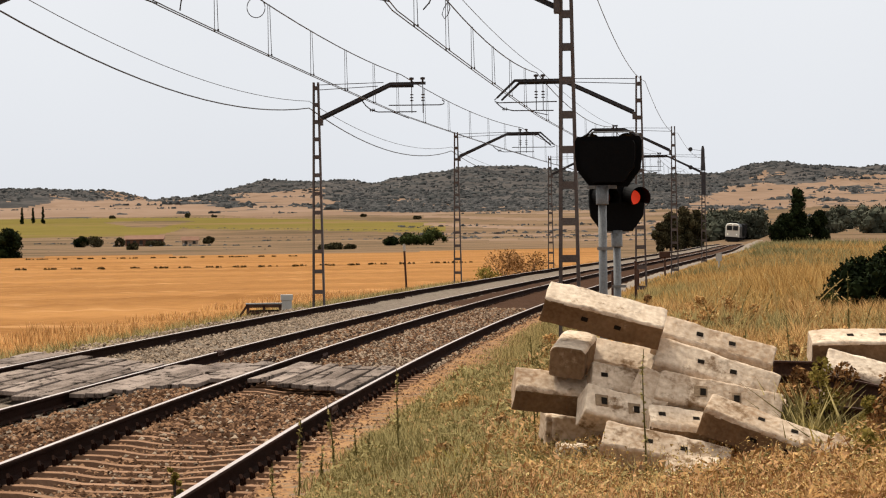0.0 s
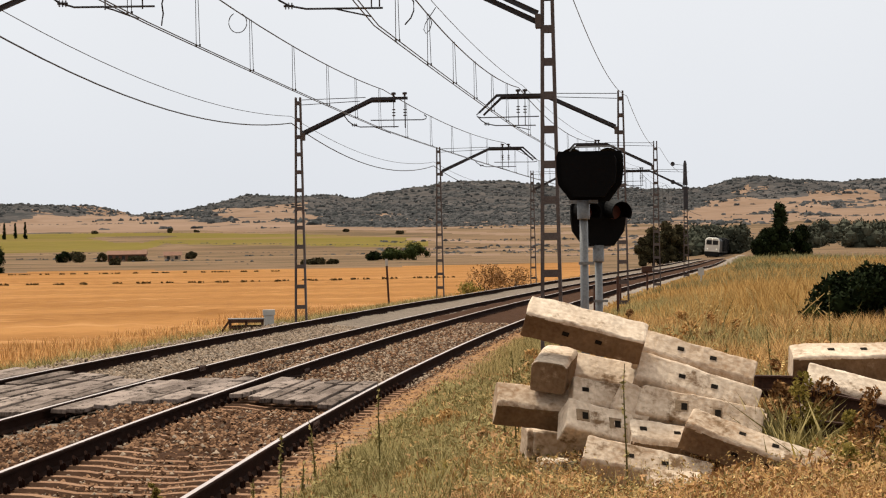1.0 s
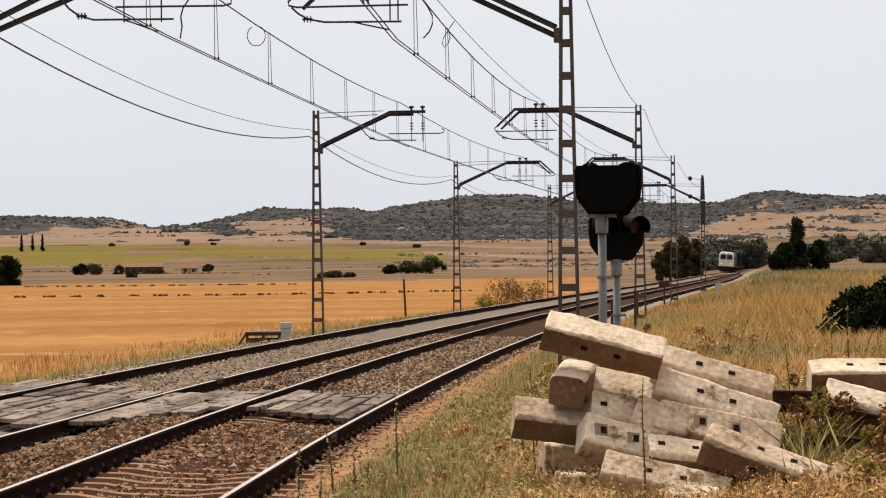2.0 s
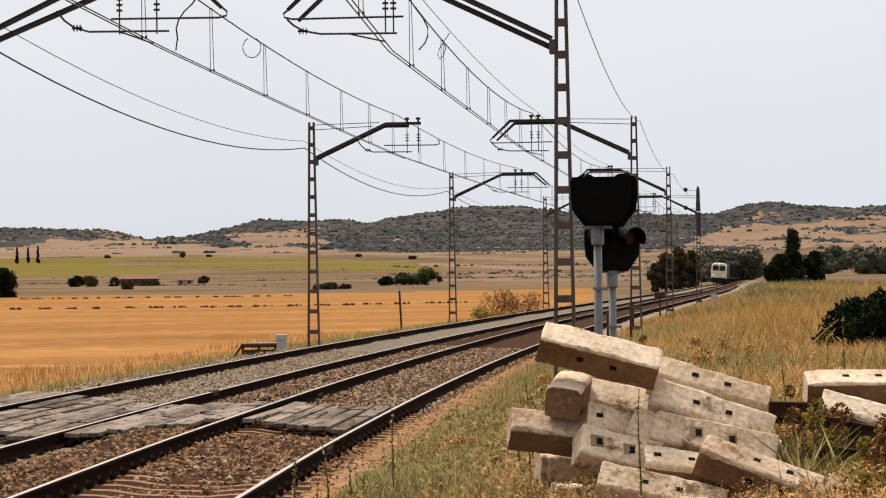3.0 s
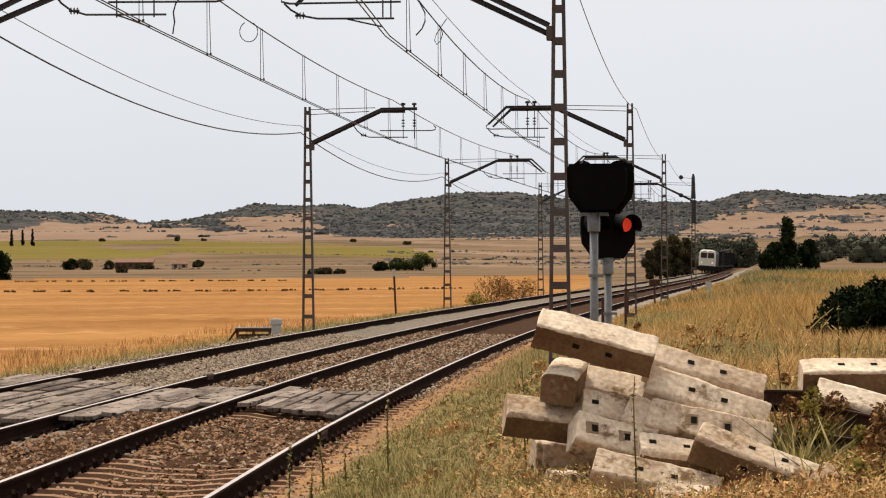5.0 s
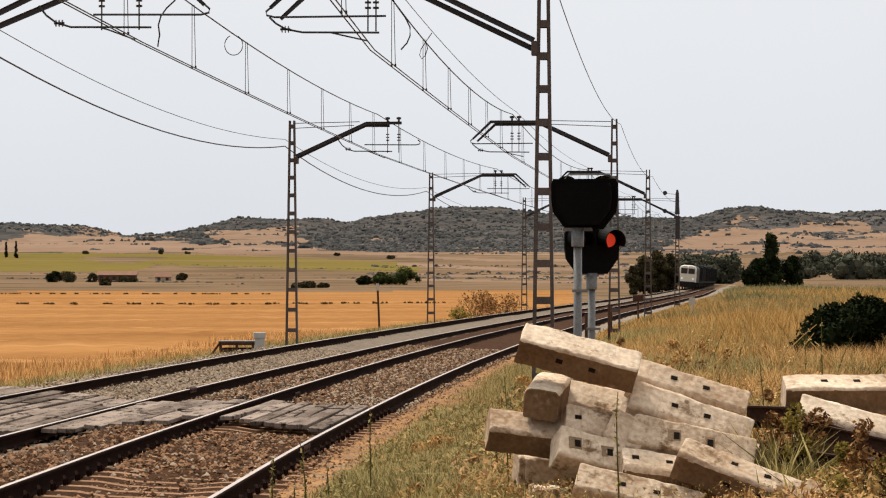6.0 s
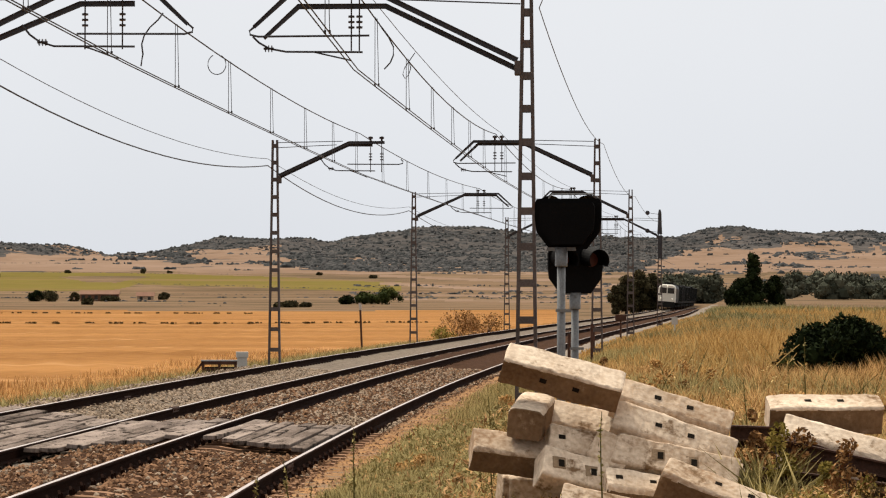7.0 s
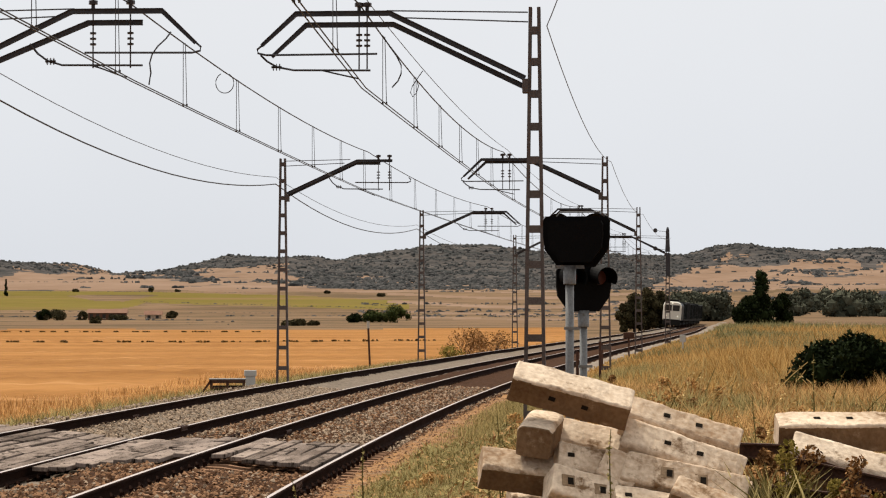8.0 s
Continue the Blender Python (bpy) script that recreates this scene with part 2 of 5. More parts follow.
def ground_z(x, y):
    """Height of the ground; arrays."""
    x, y = np.asarray(x, float), np.asarray(y, float)
    r = x - np.interp(y, LUT_Y, LUT_X)
    r = np.where(y > 740, r - 0.13 * (y - 740), r)
    right = -0.62 + 0.44 * smoothstep(0.99, 1.15, r) + 0.18 * smoothstep(2.1, 4.2, r) - 0.10 * smoothstep(12, 40, r)
    left = -0.62 - 0.45 * smoothstep(6.2, 11, -r) - 0.25 * smoothstep(12, 60, -r)
    z = np.where(r > -1.9, right, left) + np.interp(np.abs(y), RISE_Y, RISE_Z)
    top = (np.interp(x, CREST_X, CREST_Z) - 44) * np.exp(-((np.abs(y) - 2700) / 420) ** 2)
    return z + top


def rough_z(x, y):
    """Ground with its unevenness, for the sheet itself."""
    z = ground_z(x, y)
    x, y = np.asarray(x), np.asarray(y)
    near = 0.04 * np.sin(1.7 * x + 0.6 * y) * np.sin(0.9 * y - 0.7 * x) + 0.03 * np.sin(3.1 * x - 2.3 * y)
    r = x - np.interp(y, LUT_Y, LUT_X)
    off = np.where((r > 2.0) | (r < -7.5), 1.0, 0.0) * np.where(y < 400, 1, 0)
    return z + near * off


def hill_bump(x, y):
    """Knolls and gullies of the hills."""
    far = smoothstep(1500, 2300, np.hypot(x, y))
    lift = np.array([noise.fractal(Vector((px / 80, py / 110, 0.3)), 0.9, 2.0, 5) if w > 0 else 0.0 for px, py, w in zip(np.ravel(x), np.ravel(y), np.ravel(far))])
    return far * lift.reshape(np.shape(x)) * 5.0


def terrain(mat):
    """One sheet of ground to the horizon, fine ahead of the eye."""
    rad = np.concatenate([[0.0], np.geomspace(3, 900, 150), np.arange(912, 2900, 13.0), np.geomspace(2950, 4700, 14)])
    fwd = np.linspace(-0.20, 0.20, 520)
    rest = np.linspace(0.20, 2 * math.pi - 0.20, 90)[1:-1]
    ang = np.concatenate([fwd, rest])
    n, k = len(rad), len(ang)
    rr, aa = np.meshgrid(rad, ang, indexing="ij")
    x, y = rr * np.sin(aa), rr * np.cos(aa)
    z = rough_z(x, y)
    z = z + hill_bump(x, y)
    verts = np.stack([x, y, z], -1).reshape(-1, 3)
    i, j = np.meshgrid(np.arange(n - 1), np.arange(k), indexing="ij")
    a, b = i * k + j, i * k + (j + 1) % k
    faces = np.stack([a, a + k, b + k, b], -1).reshape(-1, 4)
    ob = from_arrays("ground", verts, faces, mat, "structure", "dry grassland, stubble fields and scrubby hills", "ground")
    ob.data.shade_smooth()
    return ob

STUBBLE = material("orange_stubble", (0.190, 0.082, 0.0215), (0.350, 0.172, 0.058), 0.06, 0.95, 0, 0.35, 3.0, stain=(0.40, 0.212, 0.085), stain_at=0.61, spec=0.02, stretch=(0.4, 1, 1), contrast=0.15)
DRY_GRASS = material("dry_grass_ground", (0.135, 0.0646, 0.0175), (0.27, 0.136, 0.0425), 0.35, 0.95, 0, 0.8, 6.0, spec=0.02)
PALE_LAND = material("pale_fallow_land", (0.128, 0.080, 0.046), (0.198, 0.131, 0.079), 0.02, 0.95, 0, 0.4, 0.25, stain=(0.0853, 0.0599, 0.0326), stain_at=0.54, spec=0.02, stretch=(0.45, 1, 1), contrast=0.15)
GREEN_FIELD = material("green_vine_field", (0.112, 0.086, 0.0155), (0.158, 0.121, 0.027), 0.012, 0.95, 0, 0.4, 0.3, stain=(0.165, 0.108, 0.045), stain_at=0.60, spec=0.02, stretch=(0.3, 1, 1), contrast=0.13)
TAN_HILL = material("tan_reaped_hillside", (0.174, 0.111, 0.073), (0.238, 0.162, 0.117), 0.006, 0.95, 0, 0.3, 0.08, stain=(0.13, 0.0898, 0.0615), stain_at=0.62, spec=0.02, contrast=0.13)
# The greyed scrub colours hold the haze of distance.
SCRUB_HILL = material("hazy_scrub_hillside", (0.041, 0.039, 0.0385), (0.098, 0.086, 0.080), 0.012, 0.95, 0, 0.3, 0.12, stain=(0.0281, 0.0307, 0.0311), stain_at=0.57, spec=0.02, contrast=0.12)
SAND = material("sandy_track_edge", (0.215, 0.108, 0.042), (0.36, 0.205, 0.100), 1.6, 0.95, 0, 0.8, 18, stain=(0.17, 0.130, 0.096), stain_at=0.56, spec=0.02, contrast=0.13)
GRIT = material("pale_grey_ballast_shoulder", (0.135, 0.108, 0.085), (0.29, 0.245, 0.205), 1.5, 0.95, 0, 0.8, 14, spec=0.02)

ground = terrain(DRY_GRASS)


# the green field's nearer and farther edges, by bearing
GREEN_S = [-0.2, -0.157, -0.12, -0.11, -0.105, -0.06, -0.017]
GREEN_NEAR = [950, 955, 960, 1010, 1075, 1020, 975]
GREEN_FAR = [1345, 1340, 1310, 1300, 1290, 1220, 1120]


def cover_ground():
    """Land cover by field: stubble, fallow, vines, reaped slopes, scrub."""
    me = ground.data
    for m in (STUBBLE, PALE_LAND, GREEN_FIELD, TAN_HILL, SCRUB_HILL, SAND, GRIT):
        me.materials.append(m)
    n = len(me.polygons)
    c = np.empty(n * 3, np.float32)
    me.polygons.foreach_get("center", c)
    c = c.reshape(-1, 3)
    x, y = c[:, 0], c[:, 1]
    r = x - np.interp(y, LUT_Y, LUT_X)
    r = np.where(y > 740, r - 0.13 * (y - 740), r)
    s = x / np.maximum(y, 1)
    idx = np.zeros(n, np.int32)
    front = y > 20
    wob = 12 * np.sin(x / 37.0) + 7 * np.sin(x / 11.0 + 1)
    idx[front & (r < -14) & (y < 520 + wob) & (s < 0.045)] = 1
    idx[front & (r < -14) & (y >= 520 + wob)] = 2
    idx[front & (r > 14) & (y > 330)] = 2
    idx[front & (y > 300) & ((r > 3) & (s < 0.09) | (r < -8) & (s >= 0.045))] = 2
    idx[front & (r > 14) & (y > 330) & (y < 470) & (s > 0.14)] = 1
    idx[front & (y >= 760 + wob)] = 2
    near_edge = np.interp(s, GREEN_S, GREEN_NEAR) + 0.8 * wob
    far_edge = np.interp(s, GREEN_S, GREEN_FAR) + 0.8 * wob
    idx[(y > near_edge) & (y < far_edge) & (s < -0.012)] = 3
    idx[(y > 1085 + wob) & (y < 1195 + 2 * wob) & (s > -0.134 + (1200 - y) / 9000) & (s < -0.101 - (1200 - y) / 9000)] = 2
    idx[(y >= 1340 + 4 * wob)] = 4
    patch = np.array([noise.fractal(Vector((px / 75, py / 170, 4.1)), 0.8, 2.0, 5) if py > 1300 else 0.0 for px, py in zip(x, y)])
    low = np.interp(s, [-0.2, -0.16, -0.15, -0.12, -0.112, -0.09, -0.08, -0.056, -0.048, 0.0, 0.07, 0.085, 0.10, 0.16], [38, 36, 43, 42, 31, 30, 42, 42, 20, 14, 15, 36, 47, 46])
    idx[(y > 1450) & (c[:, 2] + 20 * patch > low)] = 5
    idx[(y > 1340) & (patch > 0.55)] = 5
    idx[(s > -0.02) & (s < 0.08) & (y > 700) & (y < 1500) & (np.sin(y / 23.0 + 2 * np.sin(x / 19.0)) + patch > 0.55)] = 4
    idx[(y < -1200) | (np.abs(s) > 0.5) & (y > 1200)] = 5
    idx[front & (r > 1.0) & (r < 1.95 + 0.15 * np.sin(y / 2.3) + 0.1 * np.sin(y / 0.9)) & (y < 75)] = 6
    idx[(y > 330) & (idx == 0)] = 2
    idx[front & (r > 1.0) & (r < 2.5 + 0.5 * np.sin(y / 9.0)) & (y >= 75) & (y < 520)] = 7
    me.polygons.foreach_set("material_index", idx)


cover_ground()


def rail_mesh(offset, y0, y1):
    """A rail swept along the line; its running face is worn bright."""
    prof = [(-0.07, -0.159), (-0.07, -0.148), (-0.012, -0.128), (-0.009, -0.045), (-0.034, -0.030), (-0.035, -0.006),
            (-0.028, 0.0), (0.017, 0.001), (0.028, -0.001), (0.035, -0.007), (0.034, -0.030), (0.009, -0.045), (0.012, -0.128), (0.07, -0.148), (0.07, -0.159)]
    ys = list(np.arange(y0, 90, 1.0)) + list(np.arange(90, y1, 5.0))
    bm = bmesh.new()
    rings = []
    for y in ys:
        m = track_pose(y, 0 if offset > -2 else -SPACING)
        o = offset if offset > -2 else offset + SPACING
        rings.append([bm.verts.new(m @ Vector((o + px, 0, pz))) for px, pz in prof])
    k = len(prof)
    for a, b in zip(rings, rings[1:]):
        for j in range(k):
            f = bm.faces.new((a[j], a[(j + 1) % k], b[(j + 1) % k], b[j]))
            f.material_index = 1 if j == 6 else 0
    bmesh.ops.recalc_face_normals(bm, faces=bm.faces)
    return bm


def bed_lift(r, y):
    """Extra height of the stones: heaped between the tracks, before the boards and well past them."""
    return np.where((r > -2.7) & (r < -1.1), 0.03, 0.0) + np.where(np.abs(r) < 1.1, 0.055, 0.0) * smoothstep(25.5, 29.5, y) * (1 - smoothstep(33.5, 35, y)) + 0.04 * smoothstep(41, 44.5, y)


def ballast_bed():
    """The stone bed under both tracks, with its shoulders."""
    across = [(-6.9, -0.75), (-6.2, -0.45), (-5.4, -0.20)] + [(-5.2 + 0.33 * i, -0.198) for i in range(19)] + [(1.12, -0.25), (1.2, -0.5), (1.4, -0.75)]
    ys = list(np.arange(-38, 4, 3.0)) + list(np.arange(4, 110, 0.8)) + list(np.arange(110, 700, 6.0))
    rng = np.random.RandomState(3)
    verts = []
    for y in ys:
        m, m2 = track_pose(y), track_pose(y, -SPACING)
        for ox, oz in across:
            jig = rng.normal(0, 0.012) if oz > -0.3 else rng.normal(0, 0.03)
            lift = float(bed_lift(ox, y))
            verts.append(m @ Vector((ox, 0, oz + lift + jig)) if ox > -1.95 else m2 @ Vector((ox + SPACING, 0, oz + lift + jig)))
    k = len(across)
    i, j = np.meshgrid(np.arange(len(ys) - 1), np.arange(k - 1), indexing="ij")
    a = i * k + j
    faces = np.stack([a, a + 1, a + k + 1, a + k], -1).reshape(-1, 4)
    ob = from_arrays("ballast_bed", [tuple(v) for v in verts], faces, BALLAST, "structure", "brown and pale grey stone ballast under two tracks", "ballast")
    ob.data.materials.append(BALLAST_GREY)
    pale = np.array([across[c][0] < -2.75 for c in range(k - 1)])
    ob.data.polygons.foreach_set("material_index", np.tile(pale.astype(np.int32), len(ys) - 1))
    return ob


ballast_bed()


def sleeper_mesh():
    """One-piece concrete sleeper, thinner in its middle."""
    bm = bmesh.new()
    rows = [(-1.20, 0.0), (-1.05, 0.0), (-0.55, 0.0), (-0.3, -0.03), (0.3, -0.03), (0.55, 0.0), (1.05, 0.0), (1.20, 0.0)]
    rings = []
    for x, dz in rows:
        rings.append([bm.verts.new((x, sy, sz)) for sy, sz in ((-0.13, -0.24), (-0.085, dz), (0.085, dz), (0.13, -0.24))])
    for a, b in zip(rings, rings[1:]):
        for j in range(4):
            bm.faces.new((a[j], a[(j + 1) % 4], b[(j + 1) % 4], b[j]))
    bm.faces.new(rings[0])
    bm.faces.new(rings[-1])
    for sx in (-0.869, 0.869):
        for o in (-0.115, 0.115):
            n0 = len(bm.faces)
            add_tube(bm, [(sx + o, -0.06, 0.0), (sx + o * 0.95, -0.055, 0.05), (sx + o * 0.8, 0.0, 0.075), (sx + o * 0.95, 0.055, 0.05), (sx + o, 0.06, 0.0)], 0.017, 5)
            bm.faces.ensure_lookup_table()
            for f in bm.faces[n0:]:
                f.material_index = 1
    bmesh.ops.recalc_face_normals(bm, faces=bm.faces)
    return tag_mesh("sleeper", bm, (CONCRETE_SLEEPER, RAIL_SIDE))


SLEEPER = sleeper_mesh()


def railway_track(offset, label):
    t = thing("railway_track", Matrix(), label, "railway track", "tracks")
    for o in (-0.869, 0.869):
        part("rail", rail_mesh(offset + o, -38, 700), (RAIL_SIDE, RAIL_TOP), t, "rusty rail with a worn bright head")
    y = 14.0
    while y < 92:
        ob = new("sleeper", SLEEPER)
        ob.parent = t
        ob.matrix_basis = track_pose(y, offset) @ Matrix.Translation((0, 0, -0.148 if offset == 0 and y < 41 else -0.215))
        y += 0.6
    return t


railway_track(0.0, "rusty wide-gauge track on concrete sleepers in brown ballast")
railway_track(-SPACING, "rusty wide-gauge track on sleepers sunk in grey ballast")


# ---- overhead line ----
def mast(m, height, foot, name, label):
    """Two tapering channel legs joined by batten plates."""
    t = thing(name, m, label, "catenary mast", "catenary masts")
    for s in (-1, 1):
        bm = bmesh.new()
        a, b = Vector((s * 0.185, 0, foot)), Vector((s * 0.085, 0, height))
        add_bar(bm, a, b, 0.012, 0.16)
        for e in (-0.08, 0.08):
            add_bar(bm, a + Vector((-s * 0.022, e, 0)), b + Vector((-s * 0.022, e, 0)), 0.05, 0.012)
        part("leg", bm, MAST_STEEL, t)
    z = foot + 0.35
    while z < height:
        w = 0.185 - 0.10 * (z - foot) / (height - foot)
        for e in (-0.075, 0.075):
            part("batten_plate", box(2 * w, 0.012, 0.115, pose(0, e, z)), MAST_STEEL, t)
        z += 0.62 - 0.02 * (z - foot)
    return t


def insulator_string(bm, top, length, radius=0.05):
    add_tube(bm, [top, (top[0], top[1], top[2] - length)], 0.012, 6)
    for i in range(3):
        z = top[2] - length * (0.35 + 0.1 * i)
        add_tube(bm, [(top[0], top[1], z), (top[0], top[1], z - 0.03)], radius, 8)
    return bm


def add_channel(bm, pts, halves):
    """An I-shaped bar bent along pts, which lie in one upright plane; halves: half its height at each point."""
    rings = []
    for i, (p, h) in enumerate(zip(pts, halves)):
        d = (pts[min(i + 1, len(pts) - 1)] - pts[max(i - 1, 0)]).normalized()
        up = Vector((-d.z, 0, d.x)) * (1 if d.x > 0 else -1)
        w, k = h * 0.72, h - 0.012
        shape = [(-w, -h), (w, -h), (w, -k), (w * 0.3, -k), (w * 0.3, k), (w, k), (w, h), (-w, h), (-w, k), (-w * 0.3, k), (-w * 0.3, -k), (-w, -k)]
        rings.append([bm.verts.new(p + Vector((0, a, 0)) + up * b) for a, b in shape])
    for a, b in zip(rings, rings[1:]):
        for j in range(12):
            bm.faces.new((a[j], a[(j + 1) % 12], b[(j + 1) % 12], b[j]))
    bm.faces.new(rings[0])
    bm.faces.new(rings[-1])
    bmesh.ops.recalc_face_normals(bm, faces=bm.faces)
    return bm


def cantilever(t, s, reach=1.0, tip=True, gap=0.165, corner=2.16, low=(0.12, 0.12), hold=(2.5, 2.62), root=5.46):
    """The bent double arm with its stays, insulators and steady arm; it reaches towards -x for s = 1."""
    def q(x, z, y=0.0):
        return Vector((-s * x * reach, y, z))
    for n, dz, y in (("upper_arm", 0.0, -0.06), ("lower_arm", -gap, 0.06)):
        bm = bmesh.new()
        da, db = (low if dz else (0.0, 0.0))
        pts = [q(0.14, root + dz * 0.8, y), q(corner - da, 6.42 + dz, y), q(3.56 - db, 6.42 + dz, y), q(4.08 - db, 5.92 + dz, y)]
        add_channel(bm, pts if tip and db < 0.3 else pts[:3], (0.0425, 0.0425, 0.0425, 0.028))
        part(n, bm, ARM_STEEL, t)
    part("clamp", box(0.10, 0.24, 0.22, pose(-s * 0.14, 0, root - 0.12), 0.01), MAST_STEEL, t, "rusty arm clamp")
    part("tie_rod", add_tube(tube([q(0.1, 6.42, -0.05), q(2.2, 6.46, -0.05)], 0.012, 6), [q(0.1, 6.28, 0.05), q(2.0, 6.36, 0.05)], 0.012, 6), ARM_STEEL, t)
    part("registration_tube", tube([q(4.08, 5.93), q(4.15, 5.87), q(4.14, 5.81), q(4.02, 5.78), q(2.35, 5.79)], 0.018, 6), ARM_STEEL, t)
    if s > 0:
        held, drop, ribs = [q(4.1, 5.78), q(4.0, 5.68), q(3.85, 5.59), q(3.6, 5.54), q(2.45, 5.53)], [q(3.2, 5.54), q(3.0, 5.49), q(2.62, 5.40)], q(3.86, 5.59)
    else:
        held, drop, ribs = [q(1.5, 5.93), q(1.62, 5.78), q(1.77, 5.67), q(2.0, 5.60), q(3.25, 5.59)], [q(2.43, 5.60), q(2.6, 5.55), q(3.0, 5.40)], q(1.82, 5.66)
    part("steady_tube", tube(held, 0.018, 6), ARM_STEEL, t)
    part("steady_arm", tube(drop, 0.014, 6), ARM_STEEL, t)
    for x in hold:
        bm = insulator_string(bmesh.new(), q(x, 6.40), 0.85)
        add_tube(bm, [q(x, 6.45), q(x, 6.60)], 0.03, 8)
        add_tube(bm, [q(x, 6.53), q(x, 6.59)], 0.07, 8)
        part("insulator", bm, INSULATOR, t, "dark ribbed insulator")
    bm = tube([ribs - Vector((0.08, 0, 0)), ribs + Vector((0.08, 0, 0))], 0.02, 6)
    for i in (-1, 0, 1):
        add_tube(bm, [ribs + Vector((0.05 * i - 0.006, 0, 0)), ribs + Vector((0.05 * i + 0.006, 0, 0))], 0.055, 8)
    part("insulator", bm, INSULATOR, t, "dark ribbed insulator")


def gantry(x, y, s, height=6.5, foot=-0.75, turn=0.0, arm=True, reach=1.0, dz=0.0, tip=True, gap=0.165, corner=2.16, low=(0.12, 0.12), hold=(2.5, 2.62), root=5.46, label="weathered lattice steel mast with a bent cantilever arm"):
    t = mast(pose(x, y, dz, 0, 0, turn), height, foot - dz, "catenary_mast", label)
    if arm:
        cantilever(t, s, reach, tip, gap, corner, low, hold, root)
    return t


# masts beside the nearer and the farther track: x, y, lift, reach, elbow, lower arm's set-back, insulators
GANTRY_RIGHT = [(1.43, 44, 0.06, 1.05, 2.16, (0.05, 0.14), (2.5, 2.62)), (4.76, 83, -0.07, 1.02, 2.16, (0.05, 0.12), (2.75, 2.95)), (8.65, 125, 0.05, 1.0, 2.16, (0.1, 0.1), (2.5, 2.62))]
GANTRY_LEFT = [(-7.85, 43.5, 0.0, 1.0, 2.16, (-0.24, 0.32), (2.48, 3.06)), (-4.71, 83, -0.13, 0.91, 2.42, (0.05, 0.4), (3.1, 3.46)), (-0.94, 124.5, -0.1, 1.05, 2.2, (0.1, 0.1), (2.7, 2.95)), (4.14, 163, -0.1, 1.0, 2.16, (0.1, 0.1), (2.5, 2.62))]
for gx, gy, gz, gr, gc, gl, gh in GANTRY_RIGHT:
    gantry(gx, gy, 1, dz=gz, turn=-4, reach=gr, gap=0.165 if gy < 60 else 0.07, corner=gc, low=gl, hold=gh, root=5.39 if gy < 60 else 5.46)
for gx, gy, gz, gr, gc, gl, gh in GANTRY_LEFT:
    gantry(gx, gy, -1, dz=gz, turn=-4, reach=gr, tip=gc < 2.4, gap=0.165 if gy < 60 else 0.07, corner=gc, low=gl, hold=gh)
tension_mast = gantry(13.2, 166, 1, height=5.6, turn=-5, gap=0.07, label="slim lattice steel mast with a pointed top and tension weights")
part("mast_head", tube([(0, 0, 5.5), (0, 0, 6.0), (0, 0, 6.75), (0, 0, 6.95)], 0, 8, [0.15, 0.12, 0.10, 0.05]), ARM_STEEL, tension_mast, "tapered dark mast head")
part("weight_stack", box(0.26, 0.24, 1.35, pose(0.02, -0.2, 4.75), 0.02), ARM_STEEL, tension_mast, "dark stack of tension weights")
for wx, wz in ((-0.72, 6.76), (-0.72, 5.7)):
    part("pulley", tube([(wx, -0.04, wz), (wx, 0.04, wz)], 0.13, 12), ARM_STEEL, tension_mast, "dark tension pulley")
    part("tension_cable", tube([(wx, 0, wz), (0, 0, wz - 0.1)], 0.012, 5), WIRE, tension_mast)

# where the wires hang over each track: x, y
HANG_NEAR = [(-2.6, 4), (-1.27, 44), (1.78, 83), (5.95, 125), (10.4, 166), (15.4, 212), (20.6, 258), (25.6, 302)]
HANG_FAR = [(-6.5, 3.5), (-4.82, 43.5), (-2.2, 83), (1.95, 124.5), (6.3, 163), (11.2, 207), (16.2, 252), (21.6, 300)]


def wire(bm, a, b, sag, radius, n=12):
    a, b = Vector(a), Vector(b)
    return add_tube(bm, [a.lerp(b, i / n) - Vector((0, 0, sag * 4 * (i / n) * (1 - i / n))) for i in range(n + 1)], radius, 5)


